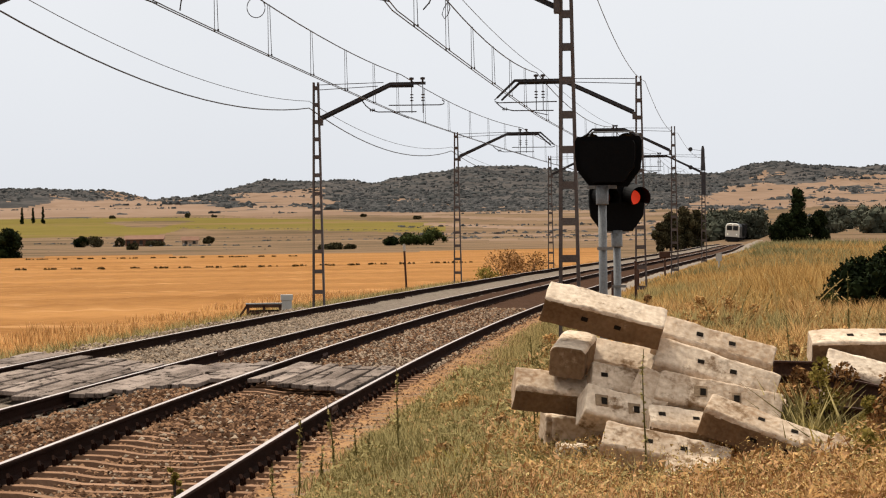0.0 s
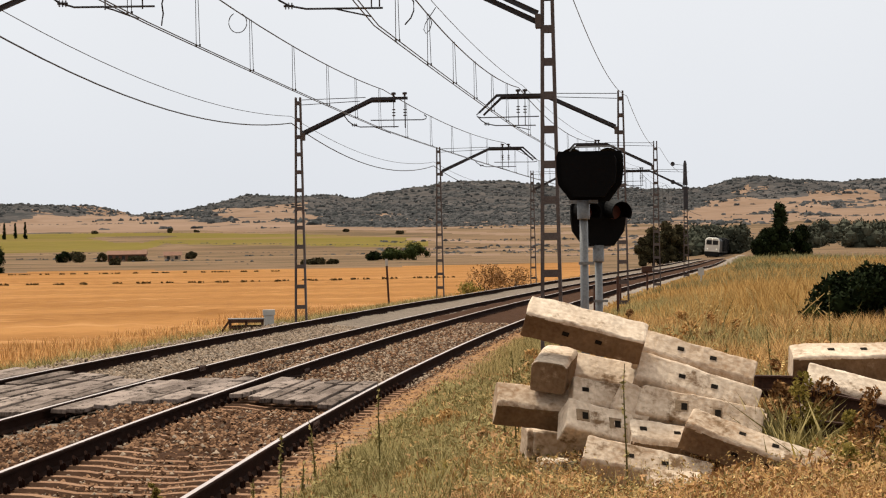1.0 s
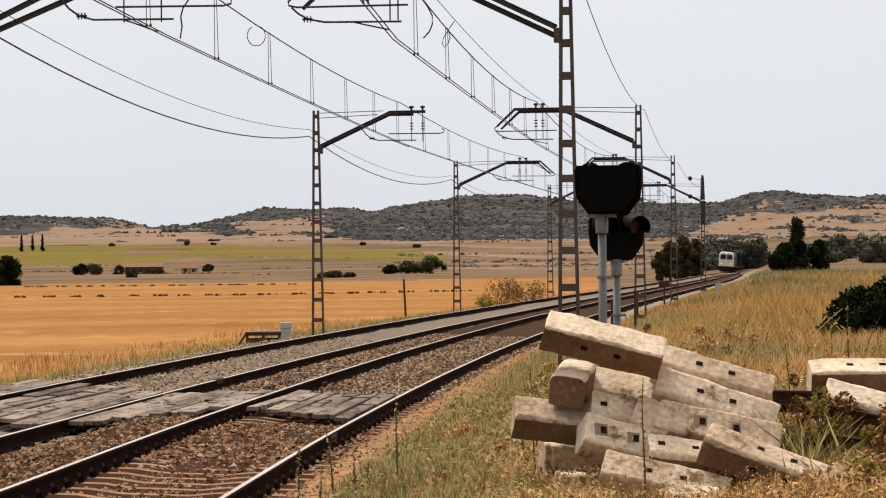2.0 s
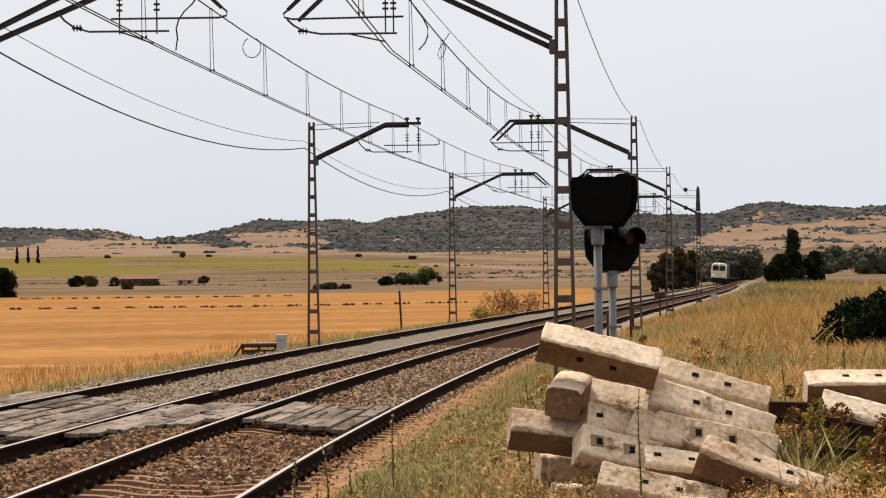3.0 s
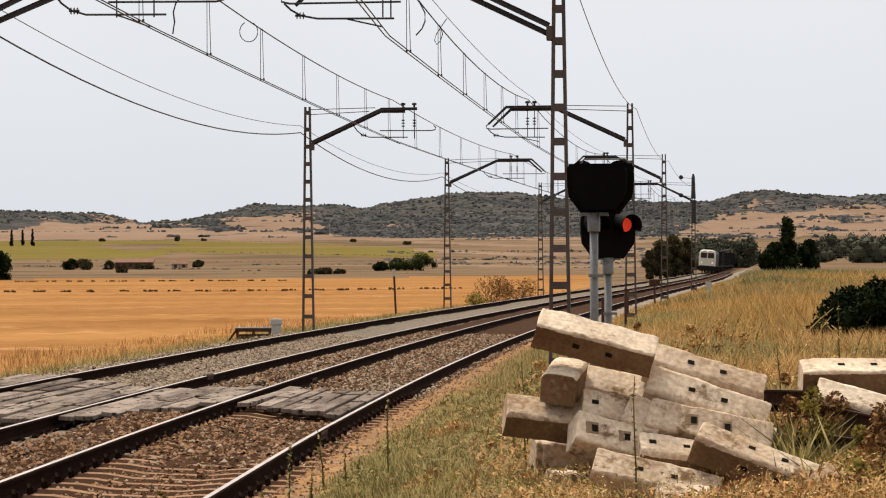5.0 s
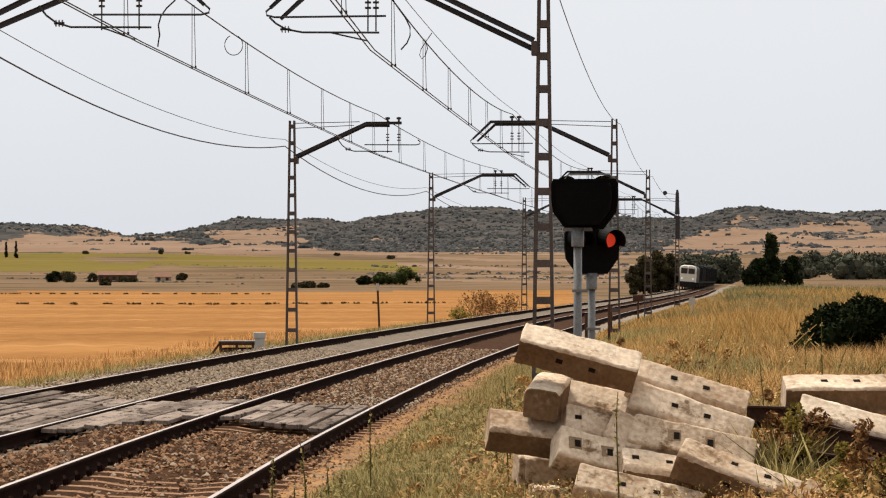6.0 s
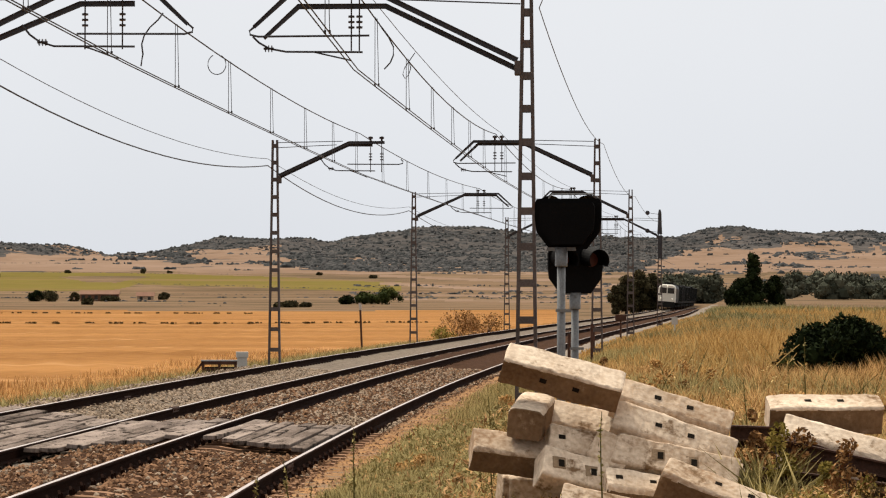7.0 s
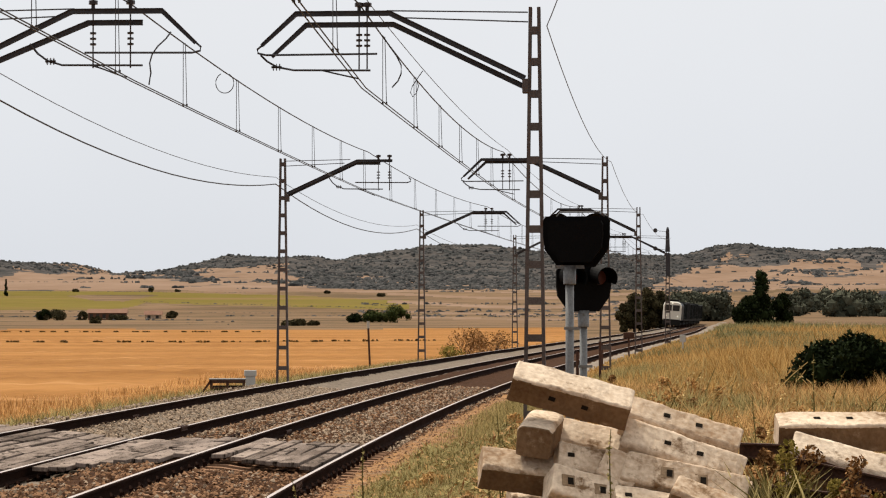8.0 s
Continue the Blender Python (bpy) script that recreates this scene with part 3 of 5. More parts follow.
def overhead_line(hang, label):
    """Messenger wire, paired contact wires and droppers, straight from support to support."""
    t = thing("overhead_line", Matrix(), label, "overhead wire", "overhead lines")
    slack = 0.42 if hang is HANG_NEAR else 0.24
    low = 5.30 if hang is HANG_NEAR else 5.37
    for (xa, ya), (xb, yb) in zip(hang, hang[1:]):
        part("messenger_wire", wire(bmesh.new(), (xa, ya, 6.56), (xb, yb, 6.56), slack, 0.013), WIRE, t)
        if hang is HANG_NEAR:
            part("second_messenger_wire", wire(bmesh.new(), (xa + 0.12, ya, 6.62), (xb + 0.12, yb, 6.62), 0.22, 0.007), WIRE, t)
        for e in (0.0, 0.07):
            part("contact_wire", wire(bmesh.new(), (xa + e, ya, low), (xb + e, yb, low), 0.03, 0.010), WIRE, t)
        if yb > 260:
            continue
        k = max(2, round((yb - ya) / 6.4))
        for i in range(k):
            f = 0.085 + 0.152 * i if hang is HANG_NEAR else (i + 0.78) / k
            x, y, sag = xa + (xb - xa) * f, ya + (yb - ya) * f, 4 * f * (1 - f)
            bm = bmesh.new()
            for e in (0.0, 0.09):
                add_tube(bm, [(x + e * 0.7, y, low - 0.03 * sag), (x + e * 0.4, y, 6.56 - slack * sag)], 0.006, 4)
                add_box(bm, 0.03, 0.04, 0.05, pose(x + e * 0.7, y, low + 0.02 - 0.03 * sag))
            part("dropper", bm, WIRE, t, "pair of thin droppers")
    if hang is HANG_NEAR:
        bend = [(-1.0, 46.5, 6.37), (-0.88, 46.5, 6.19), (-0.77, 46.5, 6.04), (-0.69, 46.5, 5.88), (-0.69, 46.5, 5.74), (-0.74, 46.5, 5.62), (-0.84, 46.5, 5.51)]
        loop = [(-0.38, 53, 6.35), (-0.49, 53, 6.19), (-0.58, 53, 6.05), (-0.61, 53, 5.94), (-0.57, 53, 5.86), (-0.50, 53, 5.93), (-0.46, 53, 6.06), (-0.50, 53, 6.20)]
    else:
        bend = [(-4.34, 45, 6.28), (-4.42, 45, 6.17), (-4.55, 45, 6.05), (-4.64, 45, 5.92), (-4.68, 45, 5.78), (-4.66, 45, 5.62), (-4.69, 45, 5.43)]
        loop = [(-4.1 + 0.17 * math.cos(a), 53, 6.12 + 0.19 * math.sin(a)) for a in (radians(115 + 18 * i) for i in range(18))]
    part("jumper", tube(bend, 0.013, 6), WIRE, t, "curved jumper cable")
    part("jumper", tube(loop, 0.009, 6), WIRE, t, "looped jumper cable")
    return t


overhead_line(HANG_NEAR, "messenger and contact wires over the nearer track")
overhead_line(HANG_FAR, "messenger and contact wires over the farther track")


def feeder(points, sag, radius, label):
    t = thing("feeder_cable", Matrix(), label, "cable", "feeder cables")
    for a, b in zip(points, points[1:]):
        part("cable", wire(bmesh.new(), a, b, sag, radius, 16), WIRE, t)


feeder([(-8.4, 3, 5.75), (-8.1, 43.5, 5.82), (-4.92, 83, 5.62), (-1.15, 124.5, 5.58), (3.95, 163, 5.5), (8.5, 207, 5.5)], 0.68, 0.016, "twisted dark feeder cable sagging between masts")
feeder([(-8.4, 3, 6.05), (-8.1, 43.5, 6.25), (-4.92, 83, 5.82), (-1.15, 124.5, 5.75), (3.95, 163, 5.7)], 0.53, 0.008, "thin grey cable sagging between masts")
feeder([(1.2, 4, 6.3), (1.62, 44, 6.27), (4.95, 83, 6.27), (8.85, 125, 6.25), (13.4, 166, 6.3)], 0.44, 0.008, "thin earth wire along the masts")


# ---- concrete blocks ----
# Near-black colour stands in for the shade inside the bolt slots.
HOLE_SHADE = material("bolt_hole_shade", (0.010, 0.008, 0.006), (0.025, 0.02, 0.016), 6.0, 0.95, 0, 0, spec=0.02)
# Brown concrete, darkened to put shade into undersides and front sides.
SHADED_BROWN = material("shaded_brown_concrete", (0.115, 0.068, 0.037), (0.25, 0.162, 0.096), 3.5, 0.95, 0, 0.4, 30, stain=(0.36, 0.26, 0.17), stain_at=0.64, spec=0.02)
CHIPPED = material("chipped_concrete_rim", (0.20, 0.135, 0.085), (0.34, 0.25, 0.165), 9.0, 0.95, 0, 0.5, spec=0.02)
RUSTY = material("rusty_dark_steel", (0.035, 0.018, 0.013), (0.10, 0.048, 0.032), 4.0, 0.8, 0.2, 0.4)


def block_mesh(seed, length, width, height, shaded_side=False):
    """A cast sleeper block: rounded upper edges and ends, worn and chipped all over."""
    bm = bmesh.new()
    h, w = height / 2, width / 2
    shape = []
    e = (0.026, 0.050, 0.038)[seed % 3 - 1]
    for i in range(7):
        a = radians(90 * i / 6)
        shape.append((w - e + e * math.cos(a), h - e + e * math.sin(a)))
    outline = [(-w + 0.012, -h), (0, -h), (w - 0.012, -h), (w, -h + 0.012), (w, 0)] + shape + [(0, h)] + [(-x, z) for x, z in reversed(shape)] + [(-w, 0), (-w, -h + 0.012)]
    xs = [-0.5, -0.492, -0.475, -0.45] + [-0.42 + 0.84 * i / 20 for i in range(21)] + [0.45, 0.475, 0.492, 0.5]
    ks = [0.93, 0.97, 0.99, 1.0] + [1.0] * 21 + [1.0, 0.99, 0.97, 0.93]
    rings = []
    for x, k in zip(xs, ks):
        ring = []
        for a, b in outline:
            p = Vector((x * length, a * k, (b + h) * (0.5 + 0.5 * k) - h))
            q = p * 9 + Vector((seed * 7.3, 0, 0))
            p += 0.009 * noise.noise_vector(q * 0.6) + 0.006 * noise.noise_vector(q * 3.7)
            chip = noise.noise(q * 0.7 + Vector((0, 0, 5)))
            if chip > 0.35 and b > 0:
                p *= 1 - 0.10 * (chip - 0.35)
            ring.append(bm.verts.new(p))
        rings.append(ring)
    n = len(outline)
    for a, b in zip(rings, rings[1:]):
        for j in range(n):
            bm.faces.new((a[j], a[(j + 1) % n], b[(j + 1) % n], b[j]))
    bm.faces.new(rings[0])
    bm.faces.new(rings[-1])
    bmesh.ops.recalc_face_normals(bm, faces=bm.faces)
    # Undersides, and on marked blocks the lower front, take the shade-dark colour.
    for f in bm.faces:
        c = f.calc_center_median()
        if c.z < -h + 0.01 or (shaded_side and c.y < -w + 0.025 and c.z < h - e * 0.8) or (shaded_side and length == 0.6 and c.x < -0.28):
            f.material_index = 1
    return bm


def concrete_block(x, y, z, rx, ry, rz, seed, length=0.82, slots="front", width=0.262, height=0.222, label="weathered concrete sleeper block with bolt slots"):
    t = thing("concrete_block", pose(x, y, z, rx, ry, rz), label, "concrete block", "stacked concrete blocks")
    part("body", block_mesh(seed, length, width, height, "d" in slots), (CONCRETE, SHADED_BROWN), t)
    # Slots are not cut: near-black boxes at the surface carry their shade.
    for o in (-0.13, 0.12):
        if "f" in slots:
            part("bolt_slot", box(0.05, 0.02, 0.034, pose(o, -width / 2 + 0.004, 0.01, 0, 4)), HOLE_SHADE, t, "dark bolt slot")
        if "t" in slots:
            part("bolt_slot", box(0.05, 0.034, 0.02, pose(o, 0.0, height / 2 - 0.004, 0, 0, 5)), HOLE_SHADE, t, "dark bolt slot")
        if "w" in slots:
            part("slot_rim", box(0.10, 0.10, 0.014, pose(o - 0.01, 0.0, height / 2 - 0.004, 0, 0, 8), 0.005, 1), CHIPPED, t, "chipped rim of a bolt slot")
            part("bolt_slot", box(0.042, 0.055, 0.022, pose(o + 0.006, -0.004, height / 2 - 0.002, 0, 0, 8)), HOLE_SHADE, t, "dark bolt slot")
    return t


# x, y, z, turn about x, y and z, length, slots (d: shaded sides)
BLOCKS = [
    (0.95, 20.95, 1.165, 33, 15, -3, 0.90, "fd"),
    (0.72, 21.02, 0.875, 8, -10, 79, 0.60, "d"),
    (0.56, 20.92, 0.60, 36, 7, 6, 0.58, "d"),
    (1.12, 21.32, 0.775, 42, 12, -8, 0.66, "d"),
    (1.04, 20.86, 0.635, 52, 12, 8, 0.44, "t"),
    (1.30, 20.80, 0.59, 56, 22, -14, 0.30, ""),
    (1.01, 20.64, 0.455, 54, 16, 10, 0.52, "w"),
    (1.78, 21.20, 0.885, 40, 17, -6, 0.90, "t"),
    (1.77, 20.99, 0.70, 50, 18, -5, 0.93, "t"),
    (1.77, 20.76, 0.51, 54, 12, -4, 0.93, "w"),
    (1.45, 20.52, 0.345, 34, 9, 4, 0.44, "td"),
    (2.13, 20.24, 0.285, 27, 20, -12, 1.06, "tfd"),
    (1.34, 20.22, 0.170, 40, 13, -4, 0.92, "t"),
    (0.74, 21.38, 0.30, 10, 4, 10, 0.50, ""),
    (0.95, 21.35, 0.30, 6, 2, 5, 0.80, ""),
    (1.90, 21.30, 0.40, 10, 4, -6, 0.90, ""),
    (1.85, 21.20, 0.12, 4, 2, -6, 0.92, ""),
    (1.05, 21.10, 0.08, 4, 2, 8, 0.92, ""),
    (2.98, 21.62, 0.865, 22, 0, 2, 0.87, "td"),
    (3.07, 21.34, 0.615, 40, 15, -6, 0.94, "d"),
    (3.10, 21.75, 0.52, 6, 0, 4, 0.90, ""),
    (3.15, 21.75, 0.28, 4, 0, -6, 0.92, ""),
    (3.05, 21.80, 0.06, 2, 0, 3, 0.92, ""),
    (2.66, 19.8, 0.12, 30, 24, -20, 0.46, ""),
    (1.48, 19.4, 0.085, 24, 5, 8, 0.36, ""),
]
for n, (bx, by, bz, b1, b2, b3, bl, bs) in enumerate(BLOCKS):
    concrete_block(bx, by, bz, b1, b2, b3, n + 1, bl, bs, label="weathered concrete sleeper block with bolt slots" if bs.strip("d") else "weathered and lichened concrete sleeper block")


def steel_beam(x, y, z, ry, rz, length):
    t = thing("steel_beam", pose(x, y, z, 0, ry, rz), "rusty dark steel beam lying among blocks", "steel beam", "rusty beams")
    part("web", box(length, 0.012, 0.10), RUSTY, t)
    for e in (-0.05, 0.05):
        part("flange", box(length, 0.10, 0.014, pose(0, 0, e)), RUSTY, t)


steel_beam(3.25, 21.0, 0.50, 12, -8, 1.5)
steel_beam(3.35, 21.1, 0.42, 20, -4, 1.4)
steel_beam(2.62, 21.6, 0.66, 2, 10, 0.7)
steel_beam(3.1, 20.9, 0.25, 4, 6, 1.7)
steel_beam(2.5, 21.5, 0.72, 2, 4, 0.5)
steel_beam(3.15, 20.75, 0.36, 7, -5, 1.5)
steel_beam(3.3, 20.6, 0.14, 9, 3, 1.3)


# ---- crossing lights ----
RED_GLOW = glow("lit_red_lens", (0.80, 0.05, 0.018), 0.45)
RED_DARK = material("unlit_red_lens", (0.05, 0.012, 0.008), (0.08, 0.02, 0.012), 8.0, 0.3, 0, 0)


def crossing_light(x, y, turn, top, label, size=1.0, aside=0.0):
    """A galvanised post with a black board of two hooded lamps; it faces its own -y. Returns the thing and its board's pose."""
    t = thing("crossing_light", pose(x, y, 0), label, "crossing light", "crossing lights")
    g = float(ground_z(x, y))
    part("post", tube([(0, 0, g - 0.1), (0, 0, top - 0.1)], 0.043, 16), GALVANISED, t, smooth=True)
    part("collar", tube([(0, 0, top - 0.17), (0, 0, top - 0.16), (0, 0, top + 0.02)], 0.064, 16), GALVANISED, t, smooth=True)
    part("bracket", box(0.30, 0.03, 0.035, Matrix.Translation((0, 0, top + 0.01)) @ Matrix.Rotation(radians(turn), 4, "Z")), GALVANISED, t, "pale mounting bracket")
    part("cable_clip", box(0.16, 0.02, 0.03, pose(0.02, -0.05, top - 0.62)), GALVANISED, t)
    b = Matrix.Translation((aside, 0, top + 0.27 * size)) @ Matrix.Rotation(radians(turn), 4, "Z")
    w, h = 0.345 * size, 0.26 * size
    outline = [(-w * 0.56, -h), (w * 0.56, -h), (w * 0.95, -h * 0.32), (w, h * 0.2), (w, h * 0.82), (w * 0.93, h), (-w * 0.93, h), (-w, h * 0.82), (-w, h * 0.2), (-w * 0.95, -h * 0.32)]
    part("backboard", add_prism(bmesh.new(), outline, -0.02, 0.012, b), BLACK_PAINT, t)
    part("lamp_box", add_prism(bmesh.new(), [(px * 0.82, pz * 0.82) for px, pz in outline], 0.012, 0.11, b), BLACK_PAINT, t)
    part("top_rim", add_tube(bmesh.new(), [b @ Vector((-w * 0.9, -0.02, h)), b @ Vector((-w * 0.72, -0.03, h + 0.045)), b @ Vector((w * 0.5, -0.03, h + 0.045)), b @ Vector((w * 0.6, -0.02, h))], 0.009, 6), GALVANISED, t, "pale wire rim")
    for o in (-0.19 * size, 0.19 * size):
        bm = bmesh.new()
        rings = []
        for d, rad in ((0.02, 0.135), (0.27, 0.125), (0.27, 0.117), (0.02, 0.127)):
            rings.append([bm.verts.new(b @ Vector((o + rad * math.cos(a), -d, 0.16 * size + rad * math.sin(a) - 0.12 * d))) for a in (radians(-35 + 250 * i / 18) for i in range(19))])
        for p, q in zip(rings, rings[1:] + rings[:1]):
            for j in range(18):
                bm.faces.new((p[j], p[j + 1], q[j + 1], q[j]))
        bmesh.ops.recalc_face_normals(bm, faces=bm.faces)
        part("hood", bm, BLACK_PAINT, t)
    return t, b


light_near, board_near = crossing_light(1.30, 29.0, 170, 2.24, "black twin-lamp crossing light on a galvanised post, seen from behind", aside=0.07)
light_far, board_far = crossing_light(1.61, 32.4, 20, 1.79, "black twin-lamp crossing light with a flashing red lens", 0.98)


def lens(board, o, parent, lit):
    """A lens disc that can turn about its upright middle: red on one face, dark on the other."""
    bm = bmesh.new()
    add_tube(bm, [(0, -0.022, 0), (0, -0.008, 0)], 0.080, 20)
    for f in bm.faces:
        f.material_index = 1 if f.calc_center_median().y > -0.018 else 0
    ob = part("red_lens", bm, (RED_GLOW if lit else RED_DARK, RED_DARK), parent, "round red lamp lens")
    m = board @ Matrix.Translation((o, -0.05, 0.132))
    ob.matrix_basis = m
    return ob, m


lens(board_far, -0.186, light_far, False)
red_lens, red_lens_pose = lens(board_far, 0.186, light_far, True)
lens(board_near, -0.19, light_near, False)
lens(board_near, 0.19, light_near, False)

# ---- train ----
WHITE_PAINT = material("dirty_white_train_paint", (0.60, 0.575, 0.51), (0.76, 0.73, 0.66), 0.8, 0.5, 0, 0.1)
DARK_BODY = material("dark_train_side", (0.0132, 0.015, 0.0156), (0.03, 0.0324, 0.033), 0.6, 0.5, 0, 0.1, spec=0.05)
BLACK_STEEL = material("sooty_black_steel", (0.010, 0.010, 0.010), (0.025, 0.024, 0.022), 1.0, 0.7, 0, 0.1, spec=0.05)
CAB_GLASS = material("dark_cab_glass", (0.015, 0.018, 0.02), (0.03, 0.034, 0.036), 1.0, 0.08, 0, 0, spec=0.5)
GREY_SIDE = material("grey_wagon_side", (0.032, 0.032, 0.0328), (0.06, 0.06, 0.0608), 0.8, 0.6, 0, 0.1, spec=0.05)
HEADLIGHT = glow("lit_headlight", (1.0, 0.93, 0.75), 1.0)


def bogie(parent, y):
    g = part("bogie", box(2.1, 2.9, 0.4, pose(0, y, 0.62), 0.05), BLACK_STEEL, parent, "black bogie frame")
    for e in (-1.0, 1.0):
        for s in (-0.83, 0.83):
            part("wheel", tube([(s - 0.07, y + e, 0.46), (s + 0.07, y + e, 0.46)], 0.46, 20), RAIL_SIDE, g)


def locomotive():
    t = thing("locomotive", track_pose(545, -SPACING), "white-fronted diesel locomotive with dark sides", "locomotive")
    profile = [(-1.32, 1.15), (1.32, 1.15), (1.34, 1.4), (1.34, 3.3), (1.15, 3.7), (0.7, 3.88), (-0.7, 3.88), (-1.15, 3.7), (-1.34, 3.3), (-1.34, 1.4)]
    part("body", add_prism(bmesh.new(), profile, 2.2, 19.5), DARK_BODY, t)
    cab = add_prism(bmesh.new(), profile, 0.35, 2.2)
    part("cab", cab, WHITE_PAINT, t, "dirty white cab")
    nose = bmesh.new()
    rings = [[nose.verts.new((x * k, y, 2.4 + (z - 2.4) * k)) for x, z in profile] for y, k in ((0.35, 1.0), (0.12, 0.97), (0.0, 0.90))]
    for a, b in zip(rings, rings[1:]):
        for j in range(len(profile)):
            nose.faces.new((a[j], a[(j + 1) % 10], b[(j + 1) % 10], b[j]))
    nose.faces.new(rings[-1])
    bmesh.ops.recalc_face_normals(nose, faces=nose.faces)
    part("cab_front", nose, WHITE_PAINT, t, "white cab front")
    for s in (-0.62, 0.62):
        part("windscreen", box(1.0, 0.04, 0.85, pose(s * 0.93, -0.01, 2.95), 0.05), CAB_GLASS, t, "dark windscreen")
        part("headlight", tube([(s * 1.4, -0.06, 1.75), (s * 1.4, 0.05, 1.75)], 0.09, 12), HEADLIGHT, t)
    part("headlight", tube([(0, -0.06, 3.62), (0, 0.1, 3.62)], 0.09, 12), HEADLIGHT, t)
    part("skirt", box(2.5, 0.5, 0.95, pose(0, 0.25, 0.85), 0.08), BLACK_STEEL, t, "black skirt under the cab")
    part("roof_unit", box(1.5, 6, 0.25, pose(0, 9, 4.1), 0.05), BLACK_STEEL, t)
    for s in (-1.35, 1.35):
        part("side_window", box(0.03, 0.7, 0.8, pose(s, 1.3, 3.0), 0.01), CAB_GLASS, t)
        part("side_stripe", box(0.02, 17, 0.3, pose(s, 10.8, 1.6)), GREY_SIDE, t, "grey stripe")
    bogie(t, 4.0)
    bogie(t, 15.5)
    return t


def wagon(tall, length, mat, label):
    t = thing("freight_wagon", Matrix(), label, "freight wagon", "freight wagons")
    part("floor", box(2.6, length, 0.3, pose(0, length / 2, 1.15)), BLACK_STEEL, t)
    bm = box(2.8, length - 0.6, tall, pose(0, length / 2, 1.3 + tall / 2), 0.06)
    for i in range(8):
        for s in (-1.42, 1.42):
            add_box(bm, 0.08, 0.1, tall * 0.95, pose(s, 0.8 + (length - 1.6) * i / 7, 1.3 + tall / 2))
    part("body", bm, mat, t)
    bogie(t, 2.4)
    bogie(t, length - 2.4)
    return t


train = [(locomotive(), 0.0)]
back = 20.4
for tall, length, mat, label in ((2.5, 14, DARK_BODY, "dark high-sided freight wagon"), (2.7, 14, GREY_SIDE, "grey high-sided freight wagon"),
                                 (2.5, 14, DARK_BODY, "dark high-sided freight wagon"), (2.5, 14, DARK_BODY, "dark high-sided freight wagon"), (2.7, 14, DARK_BODY, "dark high-sided freight wagon"),
                                 (2.5, 14, DARK_BODY, "dark high-sided freight wagon"), (2.5, 14, DARK_BODY, "dark high-sided freight wagon")):
    train.append((wagon(tall, length, mat, label), back))
    back += length + 1.0


# ---- lineside things ----
CABINET_PAINT = material("pale_grey_cabinet_paint", (0.4, 0.4, 0.382), (0.528, 0.528, 0.507), 3.0, 0.6, 0, 0.1)


def on_ground(x, y, dz=0.0, rz=0.0):
    return pose(x, y, float(ground_z(x, y)) + dz, 0, 0, rz)


cab = thing("relay_cabinet", on_ground(-5.45, 80, -0.28, 6), "pale grey relay cabinet beside the track", "cabinet")
part("body", box(0.28, 0.25, 0.80, pose(0, 0, 0.60), 0.01), CABINET_PAINT, cab)
part("lid", box(0.34, 0.30, 0.16, pose(0, 0, 1.04), 0.01), CABINET_PAINT, cab)
part("door", box(0.24, 0.012, 0.66, pose(0, -0.13, 0.58), 0.004), CABINET_PAINT, cab)
part("plinth", box(0.34, 0.28, 0.26, pose(0, 0, 0.10), 0.01), CONCRETE, cab)

frame_thing = thing("steel_frame", on_ground(-6.02, 79, -0.19, 4), "low rusty dark steel frame with a grey deck beside the track", "steel frame")
for sx in (-0.45, 0.0, 0.45):
    for e in (-0.3, 0.3):
        part("upright", box(0.07, 0.06, 0.80, pose(sx, e, 0.40)), RUSTY, frame_thing)
for e in (-0.3, 0.3):
    part("top_bar", box(1.0, 0.06, 0.09, pose(0, e, 0.78)), RUSTY, frame_thing)
    part("mid_bar", box(0.98, 0.05, 0.06, pose(0, e, 0.60)), RUSTY, frame_thing)
part("side_panel", box(0.86, 0.03, 0.5, pose(0.03, -0.27, 0.42)), BLACK_STEEL, frame_thing, "dark side panel")
part("deck", box(1.02, 0.66, 0.03, pose(0, 0, 0.84)), GALVANISED, frame_thing, "grey deck plate")
part("brace", add_bar(bmesh.new(), (-0.74, -0.3, 0.42), (-0.46, -0.3, 0.80), 0.06, 0.06, Vector((0, 1, 0))), RUSTY, frame_thing)

post = thing("marker_post", on_ground(-3.6, 140, 0, 0), "leaning wooden marker post with a white top", "post")
part("shaft", add_bar(bmesh.new(), (0, 0, -0.1), (-0.10, 0, 2.2), 0.10, 0.10), RUSTY, post)
part("cap", add_bar(bmesh.new(), (-0.10, 0, 2.2), (-0.115, 0, 2.55), 0.13, 0.11), CABINET_PAINT, post, "white painted top")


def low_post(x, y, h, kind, label):
    t = thing("lineside_post", on_ground(x, y), label, "post", "lineside posts")
    part("shaft", tube([(0, 0, -0.1), (0, 0, h)], 0.035, 8), RUSTY if kind != "white" else CABINET_PAINT, t)
    if kind == "box":
        part("junction_box", box(0.42, 0.2, 0.22, pose(0, 0, h), 0.02), RUSTY, t, "rusty junction box")
    if kind == "white":
        part("plate", box(0.24, 0.04, 0.30, pose(0, 0, h + 0.1), 0.04), CABINET_PAINT, t, "pale rounded plate")


low_post(7.1, 108, 1.1, "box", "rusty junction box on a short post")
low_post(9.5, 112, 0.75, "white", "short pale marker by the grass")
low_post(5.4, 96, 0.95, "plain", "short rusty post beside the line")
low_post(2.9, 61, 1.05, "plain", "short rusty post beside the line")
low_post(4.0, 72, 1.15, "plain", "short rusty post beside the line")


